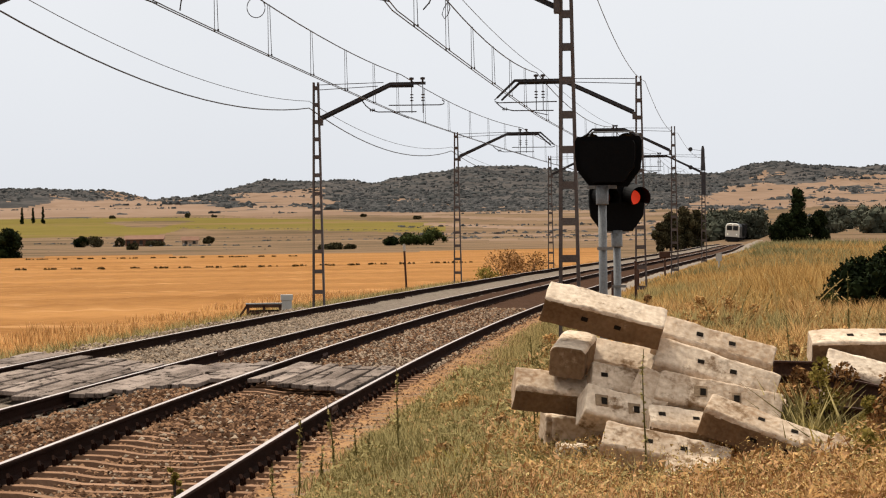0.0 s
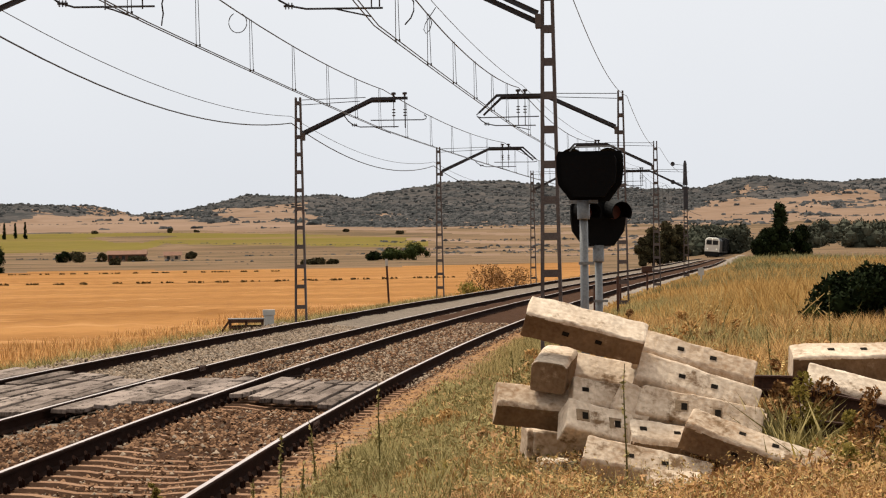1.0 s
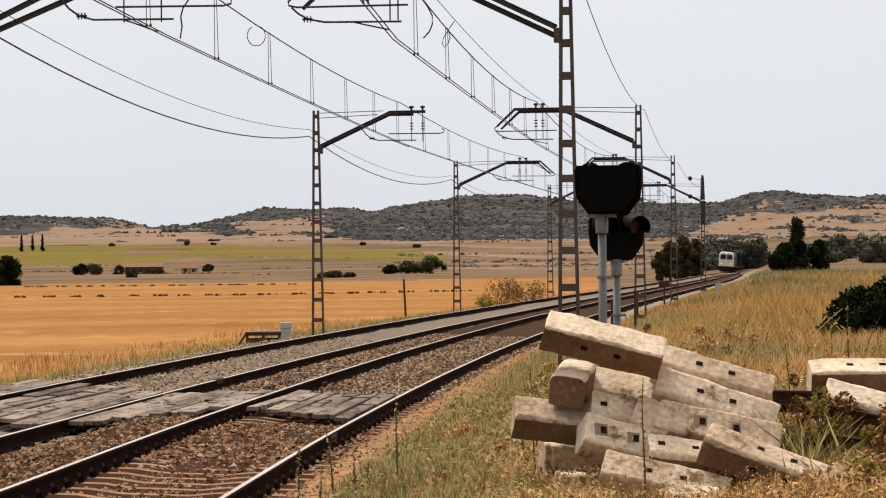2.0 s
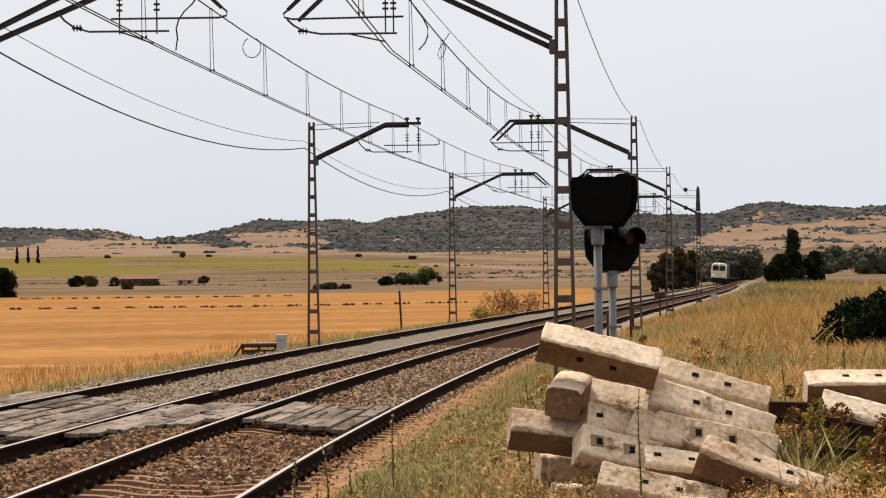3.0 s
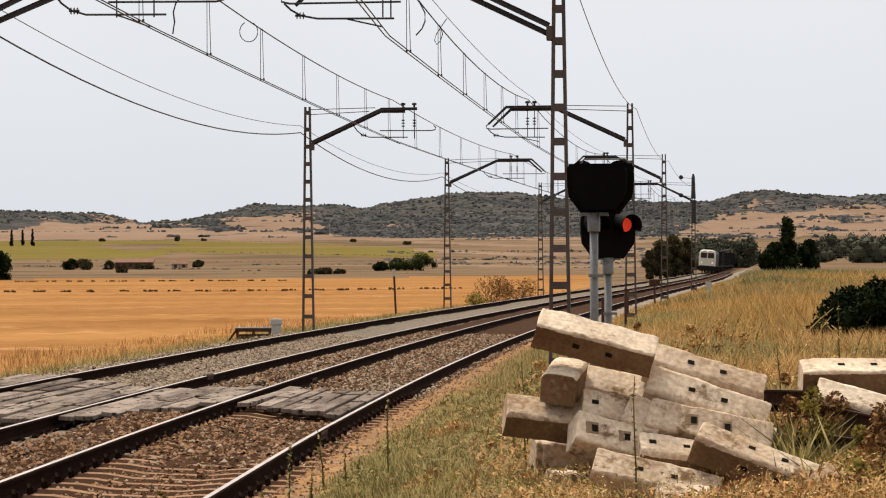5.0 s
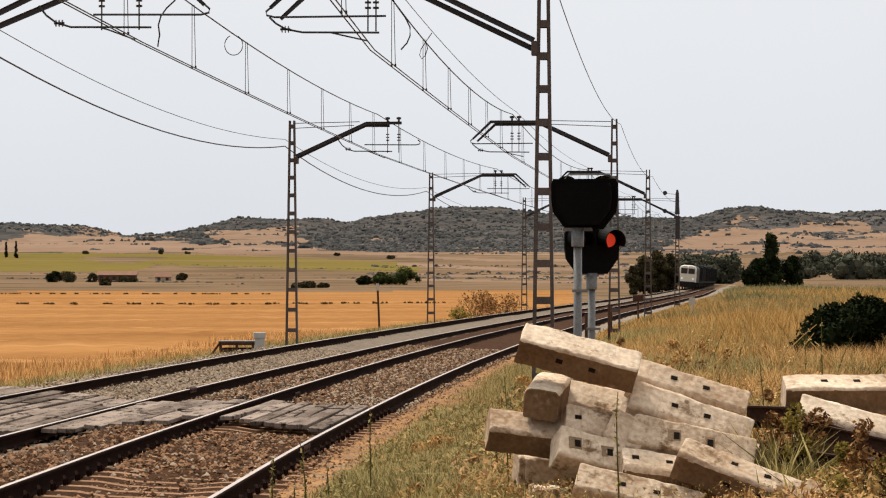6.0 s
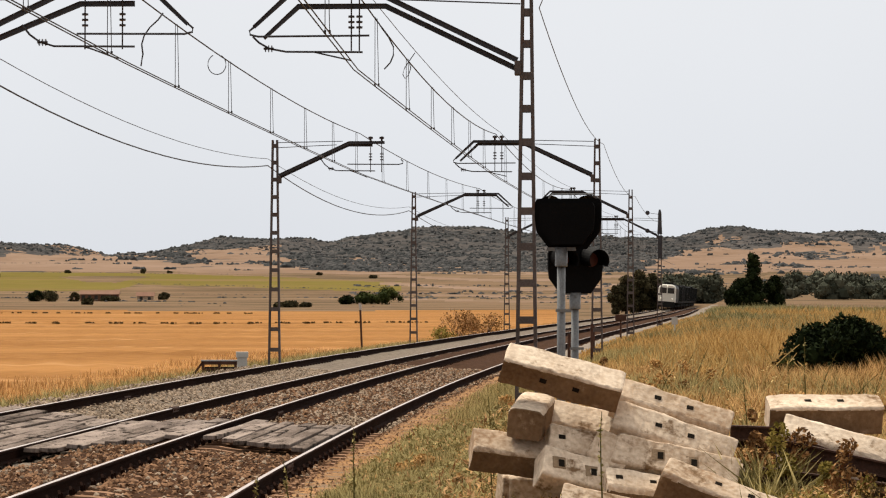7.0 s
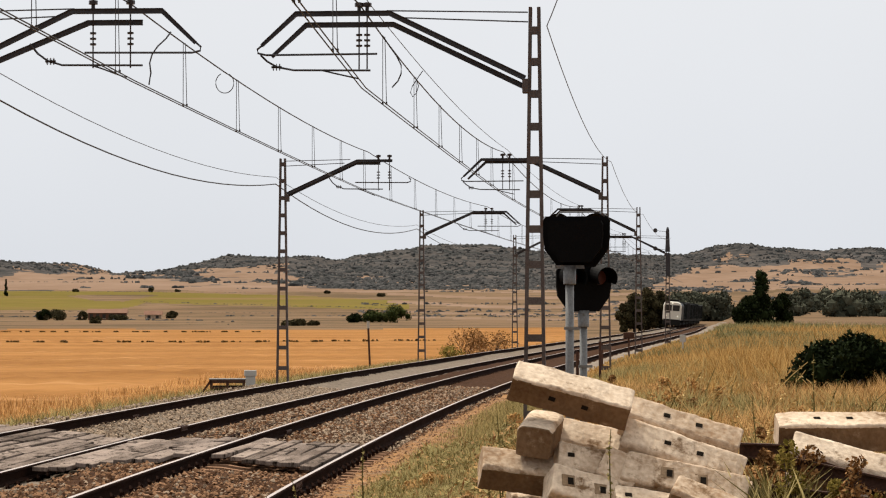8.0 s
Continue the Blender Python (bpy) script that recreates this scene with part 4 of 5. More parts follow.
# ---- farm and far things ----
BRICK_WALL = material("red_brick_farm_wall", (0.134, 0.0575, 0.0341), (0.202, 0.094, 0.0578), 0.5, 0.9, 0, 0.3)
ROOF_TILE = material("clay_roof_tiles", (0.146, 0.0679, 0.0394), (0.213, 0.11, 0.0683), 0.6, 0.9, 0, 0.4)
DARK_PANE = material("dark_window_opening", (0.02, 0.018, 0.016), (0.05, 0.045, 0.04), 1.0, 0.3, 0, 0)


def farmhouse(x, y, w, d, h, wall, label):
    t = thing("farmhouse", on_ground(x, y, -0.2, 4), label, "house", "farm buildings")
    part("wall", box(w, d, h, pose(0, 0, h / 2)), wall, t)
    part("roof", add_prism(bmesh.new(), [(-d / 2 - 0.4, h), (d / 2 + 0.4, h), (0, h + 1.0)], -w / 2 - 0.3, w / 2 + 0.3, Matrix.Rotation(radians(90), 4, "Z")), ROOF_TILE, t)
    k = max(2, int(w / 1.5))
    for i in range(k):
        wx = -w / 2 + (i + 0.5) * w / k
        win = part("window", box(0.8, 0.12, min(1.1, h * 0.6), pose(wx, -d / 2 - 0.02, h * 0.55)), DARK_PANE, t)
        part("sill", box(0.8, 0.2, 0.1, pose(wx, -d / 2 - 0.05, h * 0.55 - 0.55)), CONCRETE, win)


farmhouse(-83.6, 705, 9.4, 6, 1.9, BRICK_WALL, "low red-brick farm shed with a tiled roof")
farmhouse(-74.8, 730, 4.2, 4, 1.3, CONCRETE, "small pale ruined farm outbuilding")


# ---- plants ----
def plant_mat(name, low, high, scale, island=0.9, thin=0.0):
    """Leaf or blade; thin: the share of light that passes through it."""
    m = material(name, low, high, scale, 0.85, 0, 0, scale * 6, island=island, spec=0.03)
    if thin:
        n, k = m.node_tree.nodes, m.node_tree.links
        b, through_leaf, mix = n["Principled BSDF"], n.new("ShaderNodeBsdfTranslucent"), n.new("ShaderNodeMixShader")
        mix.inputs["Fac"].default_value = thin
        k.new(b.inputs["Base Color"].links[0].from_socket, through_leaf.inputs["Color"])
        k.new(b.outputs["BSDF"], mix.inputs[1])
        k.new(through_leaf.outputs["BSDF"], mix.inputs[2])
        k.new(mix.outputs["Shader"], n["Material Output"].inputs["Surface"])
    return m


GRASS_DRY = plant_mat("dry_straw_grass", (0.25, 0.132, 0.044), (0.74, 0.48, 0.21), 0.8, thin=0.4)
GRASS_GREEN = plant_mat("greenish_weed_grass", (0.15, 0.122, 0.045), (0.50, 0.42, 0.195), 0.8, thin=0.4)
GRASS_BROWN = plant_mat("russet_withered_grass", (0.22, 0.108, 0.046), (0.80, 0.50, 0.26), 0.8, thin=0.4)
GRASS_EDGE = plant_mat("orange_field_edge_grass", (0.31, 0.160, 0.056), (0.78, 0.48, 0.21), 0.4, thin=0.4)
LEAF_OLIVE = plant_mat("dark_olive_leaf", (0.032, 0.029, 0.015), (0.092, 0.077, 0.039), 0.3)
GRASS_GOLD = plant_mat("golden_tall_grass", (0.29, 0.162, 0.05), (0.64, 0.42, 0.165), 0.25, thin=0.4)
LEAF_DARK = plant_mat("dark_bush_leaf", (0.0048, 0.0084, 0.003), (0.021, 0.03, 0.011), 2.0)
LEAF_GREEN = plant_mat("mid_green_leaf", (0.021, 0.0294, 0.0077), (0.063, 0.0735, 0.022), 0.5)
LEAF_GREY = plant_mat("grey_green_leaf", (0.041, 0.046, 0.033), (0.092, 0.094, 0.068), 0.1)
GRASS_RANK = plant_mat("rank_grey_green_grass", (0.13, 0.118, 0.05), (0.34, 0.315, 0.16), 0.2, thin=0.3)
LEAF_RUST = plant_mat("reddish_dry_shrub_leaf", (0.13, 0.066, 0.026), (0.42, 0.235, 0.10), 0.5)
LEAF_LUSH = plant_mat("lush_weed_leaf", (0.11, 0.088, 0.018), (0.36, 0.28, 0.08), 1.5, thin=0.4)
BARK = material("grey_brown_bark", (0.042, 0.0315, 0.0245), (0.098, 0.077, 0.0595), 3.0, 0.95, 0, 0.6)
WEED_BROWN = plant_mat("brown_furrow_weed", (0.055, 0.034, 0.014), (0.13, 0.084, 0.034), 1.0)
STALK = plant_mat("pale_dry_stalk", (0.408, 0.275, 0.1), (0.696, 0.517, 0.237), 4.0)
STALK_DARK = plant_mat("dark_weed_stalk", (0.06, 0.0522, 0.016), (0.13, 0.114, 0.04), 4.0)


def blades(name, x, y, h, w, mat, lean, label, seed, base=None):
    """Bent grass blades, three faces each, rooted in the ground."""
    rng = np.random.RandomState(seed)
    n = len(x)
    z = rough_z(x, y) - 0.02 if base is None else base
    a = rng.uniform(0, 2 * np.pi, n)
    lx, ly = np.cos(a) * lean * h * rng.uniform(0.2, 1, n), np.sin(a) * lean * h * rng.uniform(0.2, 1, n)
    b = rng.uniform(-0.6, 0.6, n)
    sx, sy = np.cos(b) * w / 2, np.sin(b) * w / 2
    v = np.empty((n, 5, 3), np.float32)
    v[:, 0] = np.stack([x - sx, y - sy, z], -1)
    v[:, 1] = np.stack([x + sx, y + sy, z], -1)
    v[:, 2] = np.stack([x + lx * 0.35 + sx * 0.8, y + ly * 0.35 + sy * 0.8, z + h * 0.6], -1)
    v[:, 3] = np.stack([x + lx * 0.35 - sx * 0.8, y + ly * 0.35 - sy * 0.8, z + h * 0.6], -1)
    v[:, 4] = np.stack([x + lx, y + ly, z + h], -1)
    o = np.arange(n)[:, None] * 5
    f = np.concatenate([o + [0, 1, 2], o + [0, 2, 3], o + [3, 2, 4]], 0)
    return from_arrays(name, v.reshape(-1, 3), f, mat, "stuff", label, "grass")


def clump(x, y, scale, seed):
    """A smooth random field, 0 to 1, for patchy growth."""
    rng = np.random.RandomState(seed)
    s = np.zeros_like(x)
    for _ in range(6):
        k, p = rng.normal(0, 1 / scale, 2), rng.uniform(0, 6.28)
        s = s + np.sin(k[0] * x + k[1] * y + p)
    return 0.5 + s / 8


def meadow():
    """The verge to the right of the line: weeds by the track, straw, then tall golden grass."""
    rng = np.random.RandomState(11)

    def sow(n, y0, y1, lo, hi, power=1.0):
        y = y0 + (y1 - y0) * rng.uniform(0, 1, n) ** power
        edge = np.interp(y, LUT_Y, LUT_X)
        far = 0.165 * y + 0.8
        x = edge + lo + (far - edge - lo) * rng.uniform(0, 1, n)
        if hi is not None:
            x = edge + lo + (hi - lo) * rng.uniform(0, 1, n)
        return x, y
    # close straw
    x, y = sow(110000, 16.0, 27, 1.6, None)
    c = clump(x, y, 0.6, 1)
    h = (0.10 + 0.20 * c) * rng.uniform(0.5, 1.3, len(x))
    h *= np.where((x > 0.95) & (x < 2.5) & (y > 19.0) & (y < 20.6), 0.22, 1.0)
    k = rng.uniform(0, 1, len(x)) < 0.25 + 0.75 * np.clip(c, 0, 1)
    r = x - np.interp(y, LUT_Y, LUT_X)
    pick = r + 1.6 * (clump(x, y, 0.7, 43) - 0.5) + rng.normal(0, 0.5, len(x))
    h *= np.clip(0.4 + (r - 1.6) * 0.5, 0.4, 1)
    for mask, mat, label, seed in ((k & (pick > 5.0), GRASS_DRY, "short dry straw-coloured grass on the verge", 1), (k & (pick > 3.1) & (pick <= 5.0), GRASS_BROWN, "short russet withered grass on the verge", 41), (k & (pick <= 3.1), GRASS_GREEN, "short olive weeds beside the track", 42)):
        blades("dry_grass", x[mask], y[mask], h[mask], rng.uniform(0.006, 0.015, mask.sum()), mat, 0.55, label, seed)
    # weeds along the track edge
    x, y = sow(130000, 16.0, 62, 1.45, 4.6, 1.3)
    r = x - np.interp(y, LUT_Y, LUT_X)
    c = clump(x, y, 0.5, 2)
    k = rng.uniform(0, 1, len(x)) < np.clip(1.35 - np.abs(r - 2.3) / 0.9, 0.14, 1) * 0.62 * (0.35 + 0.65 * np.clip(c, 0, 1))
    h = (0.10 + 0.24 * np.clip(c, 0, 1)) * rng.uniform(0.5, 1.3, len(x)) * np.clip(0.35 + (r - 1.6) * 0.8, 0.3, 1.2)
    blades("green_weeds", x[k], y[k], h[k], rng.uniform(0.004, 0.010, k.sum()), GRASS_GREEN, 0.5, "patchy greenish weeds along the track edge", 2)
    # middle straw
    x, y = sow(75000, 25, 62, 2.4, None)
    c = clump(x, y, 1.2, 3)
    h = (0.22 + 0.42 * c) * rng.uniform(0.5, 1.3, len(x))
    r = x - np.interp(y, LUT_Y, LUT_X)
    h *= np.clip(0.25 + (r - 2.4) / 2.2, 0.25, 1)
    blades("straw_grass", x, y, h, rng.uniform(0.008, 0.018, len(x)), GRASS_DRY, 0.6, "knee-high dry grass on the verge", 3)
    x, y = sow(50000, 28, 80, 2.6, None)
    c = clump(x, y, 1.6, 9)
    h = (0.15 + 0.5 * c) * rng.uniform(0.5, 1.2, len(x))
    r = x - np.interp(y, LUT_Y, LUT_X)
    h *= np.clip(0.25 + (r - 2.6) / 2.5, 0.25, 1)
    blades("olive_grass", x, y, h, rng.uniform(0.008, 0.018, len(x)), GRASS_GREEN, 0.6, "olive-green stems among dry grass", 9)
    # pale straw before the dark bushes
    n = 16000
    y = rng.uniform(38, 49.2, n)
    x = y * rng.uniform(0.112, 0.172, n)
    h = (0.30 + 0.45 * np.clip(clump(x, y, 0.8, 19), 0, 1)) * rng.uniform(0.5, 1.2, n)
    blades("straw_grass", x, y, h, rng.uniform(0.010, 0.022, n), GRASS_DRY, 0.6, "pale thigh-high straw before dark bushes", 19)
    # golden grass beyond
    x, y = sow(95000, 55, 240, 2.0, None, 1.5)
    r = x - np.interp(y, LUT_Y, LUT_X)
    c = clump(x, y, 3.0, 4)
    h = (0.15 + 0.85 * np.clip(c, 0, 1)) * rng.uniform(0.4, 1.2, len(x)) * np.clip(0.2 + (r - 2.4) / 5.0, 0.15, 1.15)
    blades("golden_grass", x, y, h, rng.uniform(0.014, 0.036, len(x)) * y / 90, GRASS_GOLD, 0.55, "tall golden grass on the rise beside the line", 4)
    x, y = sow(55000, 55, 230, 2.4, None, 1.4)
    c = clump(x, y, 5.0, 15)
    k = rng.uniform(0, 1, len(x)) < np.clip(1.6 * (c - 0.3), 0.05, 1)
    x, y, c = x[k], y[k], c[k]
    r = x - np.interp(y, LUT_Y, LUT_X)
    h = (0.4 + 0.6 * c) * rng.uniform(0.5, 1.2, len(x)) * np.clip(0.2 + (r - 2.4) / 5.0, 0.15, 1.15)
    blades("olive_rise_grass", x, y, h, rng.uniform(0.010, 0.026, len(x)) * y / 90, GRASS_RANK, 0.55, "greyish olive grass mixed into the golden grass", 15)
    x, y = sow(40000, 150, 330, 4.0, None, 1.0)
    c = clump(x, y, 4.0, 14)
    k = (x / y > 0.088 + 0.012 * c) & (rng.uniform(0, 1, len(x)) < 0.25 + 0.6 * np.clip(c, 0, 1))
    x, y, c = x[k], y[k], c[k]
    h = (0.35 + 0.7 * c) * rng.uniform(0.5, 1.2, len(x))
    blades("grey_green_grass", x, y, h, rng.uniform(0.05, 0.12, len(x)) * y / 220, GRASS_RANK, 0.8, "greyish green rank grass along the rise", 14)
    # small crooked leaves of the weeds
    n = 255000
    y = 16.2 + 24 * rng.uniform(0, 1, n) ** 1.5
    edge = np.interp(y, LUT_Y, LUT_X)
    x = edge + 1.65 + (0.165 * y + 0.6 - edge - 1.65) * rng.uniform(0, 1, n) ** 1.15
    r, c = x - edge, clump(x, y, 0.45, 31)
    z = rough_z(x, y) + rng.uniform(0.01, 0.30, n) * np.clip(0.3 + (r - 1.9) * 0.6, 0.3, 1.1) * (0.4 + 0.9 * np.clip(c, 0, 1)) * np.where((x > 0.95) & (x < 2.5) & (y > 19.0) & (y < 20.6), 0.22, 1.0)
    p = np.stack([x, y, z], -1)
    a, b = rng.normal(0, 1, (n, 3)), rng.normal(0, 1, (n, 3)) * 0.35
    s = (rng.uniform(0.006, 0.023, n) * (y / 20))[:, None]
    v = np.stack([p - a * s, p - b * s, p + a * s, p + b * s], 1)
    green = rng.uniform(0, 1, n) < np.clip(1.15 - (r - 2.0) * 0.42 + 0.5 * (clump(x, y, 0.8, 33) - 0.5), 0.14, 0.92)
    rust = rng.uniform(0, 1, n) < np.clip(0.10 + (r - 2.2) * 0.18, 0.08, 0.36)
    for mask, mat, label in ((green & ~rust, GRASS_GREEN, "small olive leaves of the weeds"), (~green & ~rust, GRASS_DRY, "small withered leaves of the weeds"), (rust, GRASS_BROWN, "small reddish brown leaves of the weeds")):
        k = int(mask.sum())
        from_arrays("weed_leaves", v[mask].reshape(-1, 3), np.arange(k * 4).reshape(-1, 4), mat, "stuff", label, "grass")
    # seed heads and dead flower heads over the weeds
    n = 50000
    y = 16.2 + 26 * rng.uniform(0, 1, n) ** 1.4
    edge = np.interp(y, LUT_Y, LUT_X)
    x = edge + 2.0 + (0.165 * y + 0.6 - edge - 2.0) * rng.uniform(0, 1, n)
    r = x - edge
    z = rough_z(x, y) + rng.uniform(0.02, 0.30, n) * np.clip(0.4 + (r - 2) * 0.5, 0.4, 1.3) * np.where((x > 0.95) & (x < 2.5) & (y > 19.0) & (y < 20.6), 0.25, 1.0)
    s = rng.uniform(0.003, 0.009, n)
    p = np.stack([x, y, z], -1)
    a = rng.normal(0, 1, (n, 4, 3)) * s[:, None, None]
    from_arrays("seed_heads", (p[:, None] + a).reshape(-1, 3), np.arange(n * 4).reshape(-1, 4), STALK, "stuff", "pale dry seed heads over the weeds", "grass")
    # beyond the farther track
    n = 42000
    y = 40 + 110 * rng.uniform(0, 1, n) ** 1.3
    x = np.interp(y, LUT_Y, LUT_X) - 6.9 - 9 * rng.uniform(0, 1, n) ** 1.2
    c = clump(x, y, 1.8, 5)
    h = (0.10 + 0.55 * np.clip(c, 0, 1)) * rng.uniform(0.4, 1.25, n)
    k = rng.uniform(0, 1, n) < 0.15 + 0.85 * np.clip(c, 0, 1) ** 1.5
    blades("field_edge_grass", x[k], y[k], h[k] * 0.58, rng.uniform(0.010, 0.026, k.sum()), GRASS_EDGE, 0.5, "dry golden grass along the edge of the stubble", 5)
    n = 26000
    y = 45 + 90 * rng.uniform(0, 1, n) ** 1.3
    x = np.interp(y, LUT_Y, LUT_X) - 6.7 - 3.0 * rng.uniform(0, 1, n)
    c = clump(x, y, 1.2, 6)
    k = c > 0.50
    h = 0.48 * rng.uniform(0.4, 1.2, n)
    blades("field_edge_weeds", x[k], y[k], h[k], rng.uniform(0.012, 0.03, k.sum()), GRASS_GREEN, 0.6, "dull green weeds beside the farther track", 6)


meadow()


def leaves(centres, radii, count, size, seed, squash=1.0):
    """Small leaf faces scattered in shells round clump centres."""
    rng = np.random.RandomState(seed)
    centres, radii = np.asarray(centres, float), np.asarray(radii, float)
    pick = rng.choice(len(centres), count, p=radii**2 / (radii**2).sum())
    d = rng.normal(0, 1, (count, 3))
    d /= np.linalg.norm(d, axis=1)[:, None]
    p = centres[pick] + d * (radii[pick] * rng.uniform(0.72, 1.06, count))[:, None] * [1, 1, squash]
    a, b = rng.normal(0, 1, (count, 3)), rng.normal(0, 1, (count, 3))
    a /= np.linalg.norm(a, axis=1)[:, None]
    b -= a * (a * b).sum(1)[:, None]
    b /= np.linalg.norm(b, axis=1)[:, None]
    s = size * rng.uniform(0.6, 1.4, count)[:, None]
    v = np.stack([p - a * s, p - b * s * 0.5, p + a * s, p + b * s * 0.5], 1)
    return v.reshape(-1, 3), np.arange(count * 4).reshape(-1, 4)


def shrub_clumps(rng, w, h, n, base=0.0):
    out, rad = [], []
    for _ in range(n):
        t = rng.uniform(0, 1)
        a, k = rng.uniform(0, 6.28), math.sqrt(rng.uniform(0, 1))
        prof = math.sqrt(max(0.05, 1 - t * t))
        r = w * rng.uniform(0.16, 0.30)
        out.append((math.cos(a) * k * (w - r) * prof, math.sin(a) * k * (w - r) * prof, base + r * 0.6 + t * (h - r)))
        rad.append(r)
    return out, rad


def bush(name, x, y, w, h, mat, count, size, seed, label, category="bush", group="", clumps=22, trunk=0.12, core=True):
    rng = random.Random(seed)
    t = thing(name, on_ground(x, y), label, category, group)
    c, r = shrub_clumps(rng, w, h, clumps, h * 0.03)
    v, f = leaves(c, r, count, size, seed)
    from_arrays("crown", v, f, mat, "stuff", parent=t)
    if core:
        inner = bmesh.new()
        for p, q in zip(c, r):
            bmesh.ops.create_icosphere(inner, subdivisions=1, radius=q * 0.74, matrix=Matrix.Translation(p))
        part("inner_crown", inner, mat, t)
    bm = bmesh.new()
    for p in c[:7]:
        add_tube(bm, [(0, 0, -0.1), (p[0] * 0.4, p[1] * 0.4, p[2] * 0.55), p], 0, 6, [trunk, trunk * 0.6, trunk * 0.2])
    part("stem", bm, BARK, t)
    return t


def tree(x, y, w, h, mat, count, size, seed, label, column=False, group="trees", name="tree"):
    rng = random.Random(seed)
    t = thing(name, on_ground(x, y, -0.1), label, "tree", group)
    c, r = [], []
    for i in range(60 if column else 26):
        f = rng.uniform(0.06 if column else 0.14, 0.97)
        prof = (1.05 - 0.75 * f) if column else math.sqrt(max(0.06, 1 - (2 * (f - 0.14) / 0.86 - 0.75) ** 2 / 1.6))
        q = w * (rng.uniform(0.30, 0.42) * (1.1 - 0.6 * f) if column else rng.uniform(0.25, 0.42))
        a, k = rng.uniform(0, 6.28), math.sqrt(rng.uniform(0, 1))
        c.append((math.cos(a) * k * max(0, w * prof - q), math.sin(a) * k * max(0, w * prof - q), f * h - q * 0.4))
        r.append(q)
    v, f = leaves(c, r, count, size, seed)
    from_arrays("crown", v, f, mat, "stuff", parent=t)
    core = bmesh.new()
    for p, q in zip(c, r):
        bmesh.ops.create_icosphere(core, subdivisions=1, radius=q * 0.76, matrix=Matrix.Translation(p))
    part("inner_crown", core, mat, t)
    bm = tube([(0, 0, -0.2), (0.03 * w, 0, h * 0.4), (0, 0, h * 0.85)], 0, 8, [w * 0.12, w * 0.08, w * 0.02])
    for p in c[:6]:
        add_tube(bm, [(0, 0, h * 0.25), (p[0] * 0.5, p[1] * 0.5, (h * 0.25 + p[2]) / 2), p], 0, 6, [w * 0.06, w * 0.04, w * 0.01])
    part("trunk", bm, BARK, t)
    return t


bush("dark_bush", 7.2, 50, 1.42, 1.28, LEAF_DARK, 11000, 0.05, 1, "dense dark-green bush standing in tall dry grass", clumps=34)
bush("dark_bush", 9.2, 50.6, 1.3, 1.34, LEAF_DARK, 8000, 0.05, 2, "dense dark-green bush standing in tall dry grass", clumps=26)
bush("small_bush", 5.9, 47, 0.4, 0.7, LEAF_GREEN, 1200, 0.05, 8, "small greyish bush in dry grass", clumps=12, trunk=0.03)
bush("lineside_shrub", 1.3, 168, 2.0, 1.75, LEAF_RUST, 2300, 0.055, 3, "reddish dry shrub beside the line", group="shrubs", core=False, trunk=0.04)
bush("lineside_shrub", 3.2, 172, 1.9, 1.3, LEAF_RUST, 1700, 0.055, 4, "reddish dry shrub beside the line", group="shrubs", core=False, trunk=0.04)
bush("lineside_shrub", 0.3, 165, 1.3, 0.9, LEAF_LUSH, 1100, 0.06, 5, "yellow-green shrub beside the line", group="shrubs", core=False, trunk=0.04)
tree(45.0, 400, 2.7, 9.0, LEAF_DARK, 5000, 0.16, 21, "tall dark poplar beside the line", column=True)
tree(43.0, 398, 2.2, 4.6, LEAF_DARK, 4000, 0.16, 22, "round green tree beside a poplar")
tree(48.3, 402, 2.2, 5.0, LEAF_DARK, 4000, 0.16, 23, "round dark tree beside a poplar")
tree(41.6, 396, 1.6, 3.6, LEAF_DARK, 3000, 0.16, 24, "low green tree beside a poplar")
for i, (tx, ty, tw, th) in enumerate(((30.6, 452, 2.3, 6.3), (33.0, 456, 2.4, 6.8), (35.2, 458, 2.0, 6.2), (28.8, 450, 1.6, 4.6))):
    tree(tx, ty, tw, th, LEAF_OLIVE, 3500, 0.18, 30 + i, "dark evergreen tree beyond the farther track")
for i in range(46):
    rng = random.Random(100 + i)
    ty = rng.uniform(640, 900) if i < 26 else rng.uniform(600, 700)
    tx = ty * (rng.uniform(0.118, 0.168) if i < 17 or i > 39 else rng.uniform(0.066, 0.108))
    tree(tx, ty, rng.uniform(3.5, 6.5), rng.uniform(3.2, 6.5), LEAF_GREY, 1500, 0.40, 60 + i, "hazy grey-green tree in a distant belt", group="distant tree belt")
for i, (tx, ty, th) in enumerate(((-184, 1190, 7.5), (-189, 1195, 7.0), (-192.5, 1188, 7.2))):
    tree(tx, ty, 1.1, th, LEAF_DARK, 900, 0.3, 90 + i, "slim dark cypress on the slope", column=True, group="cypresses", name="cypress")
tree(-83.5, 500, 3.6, 5.4, LEAF_DARK, 3500, 0.25, 95, "round dark oak at the edge of the stubble")
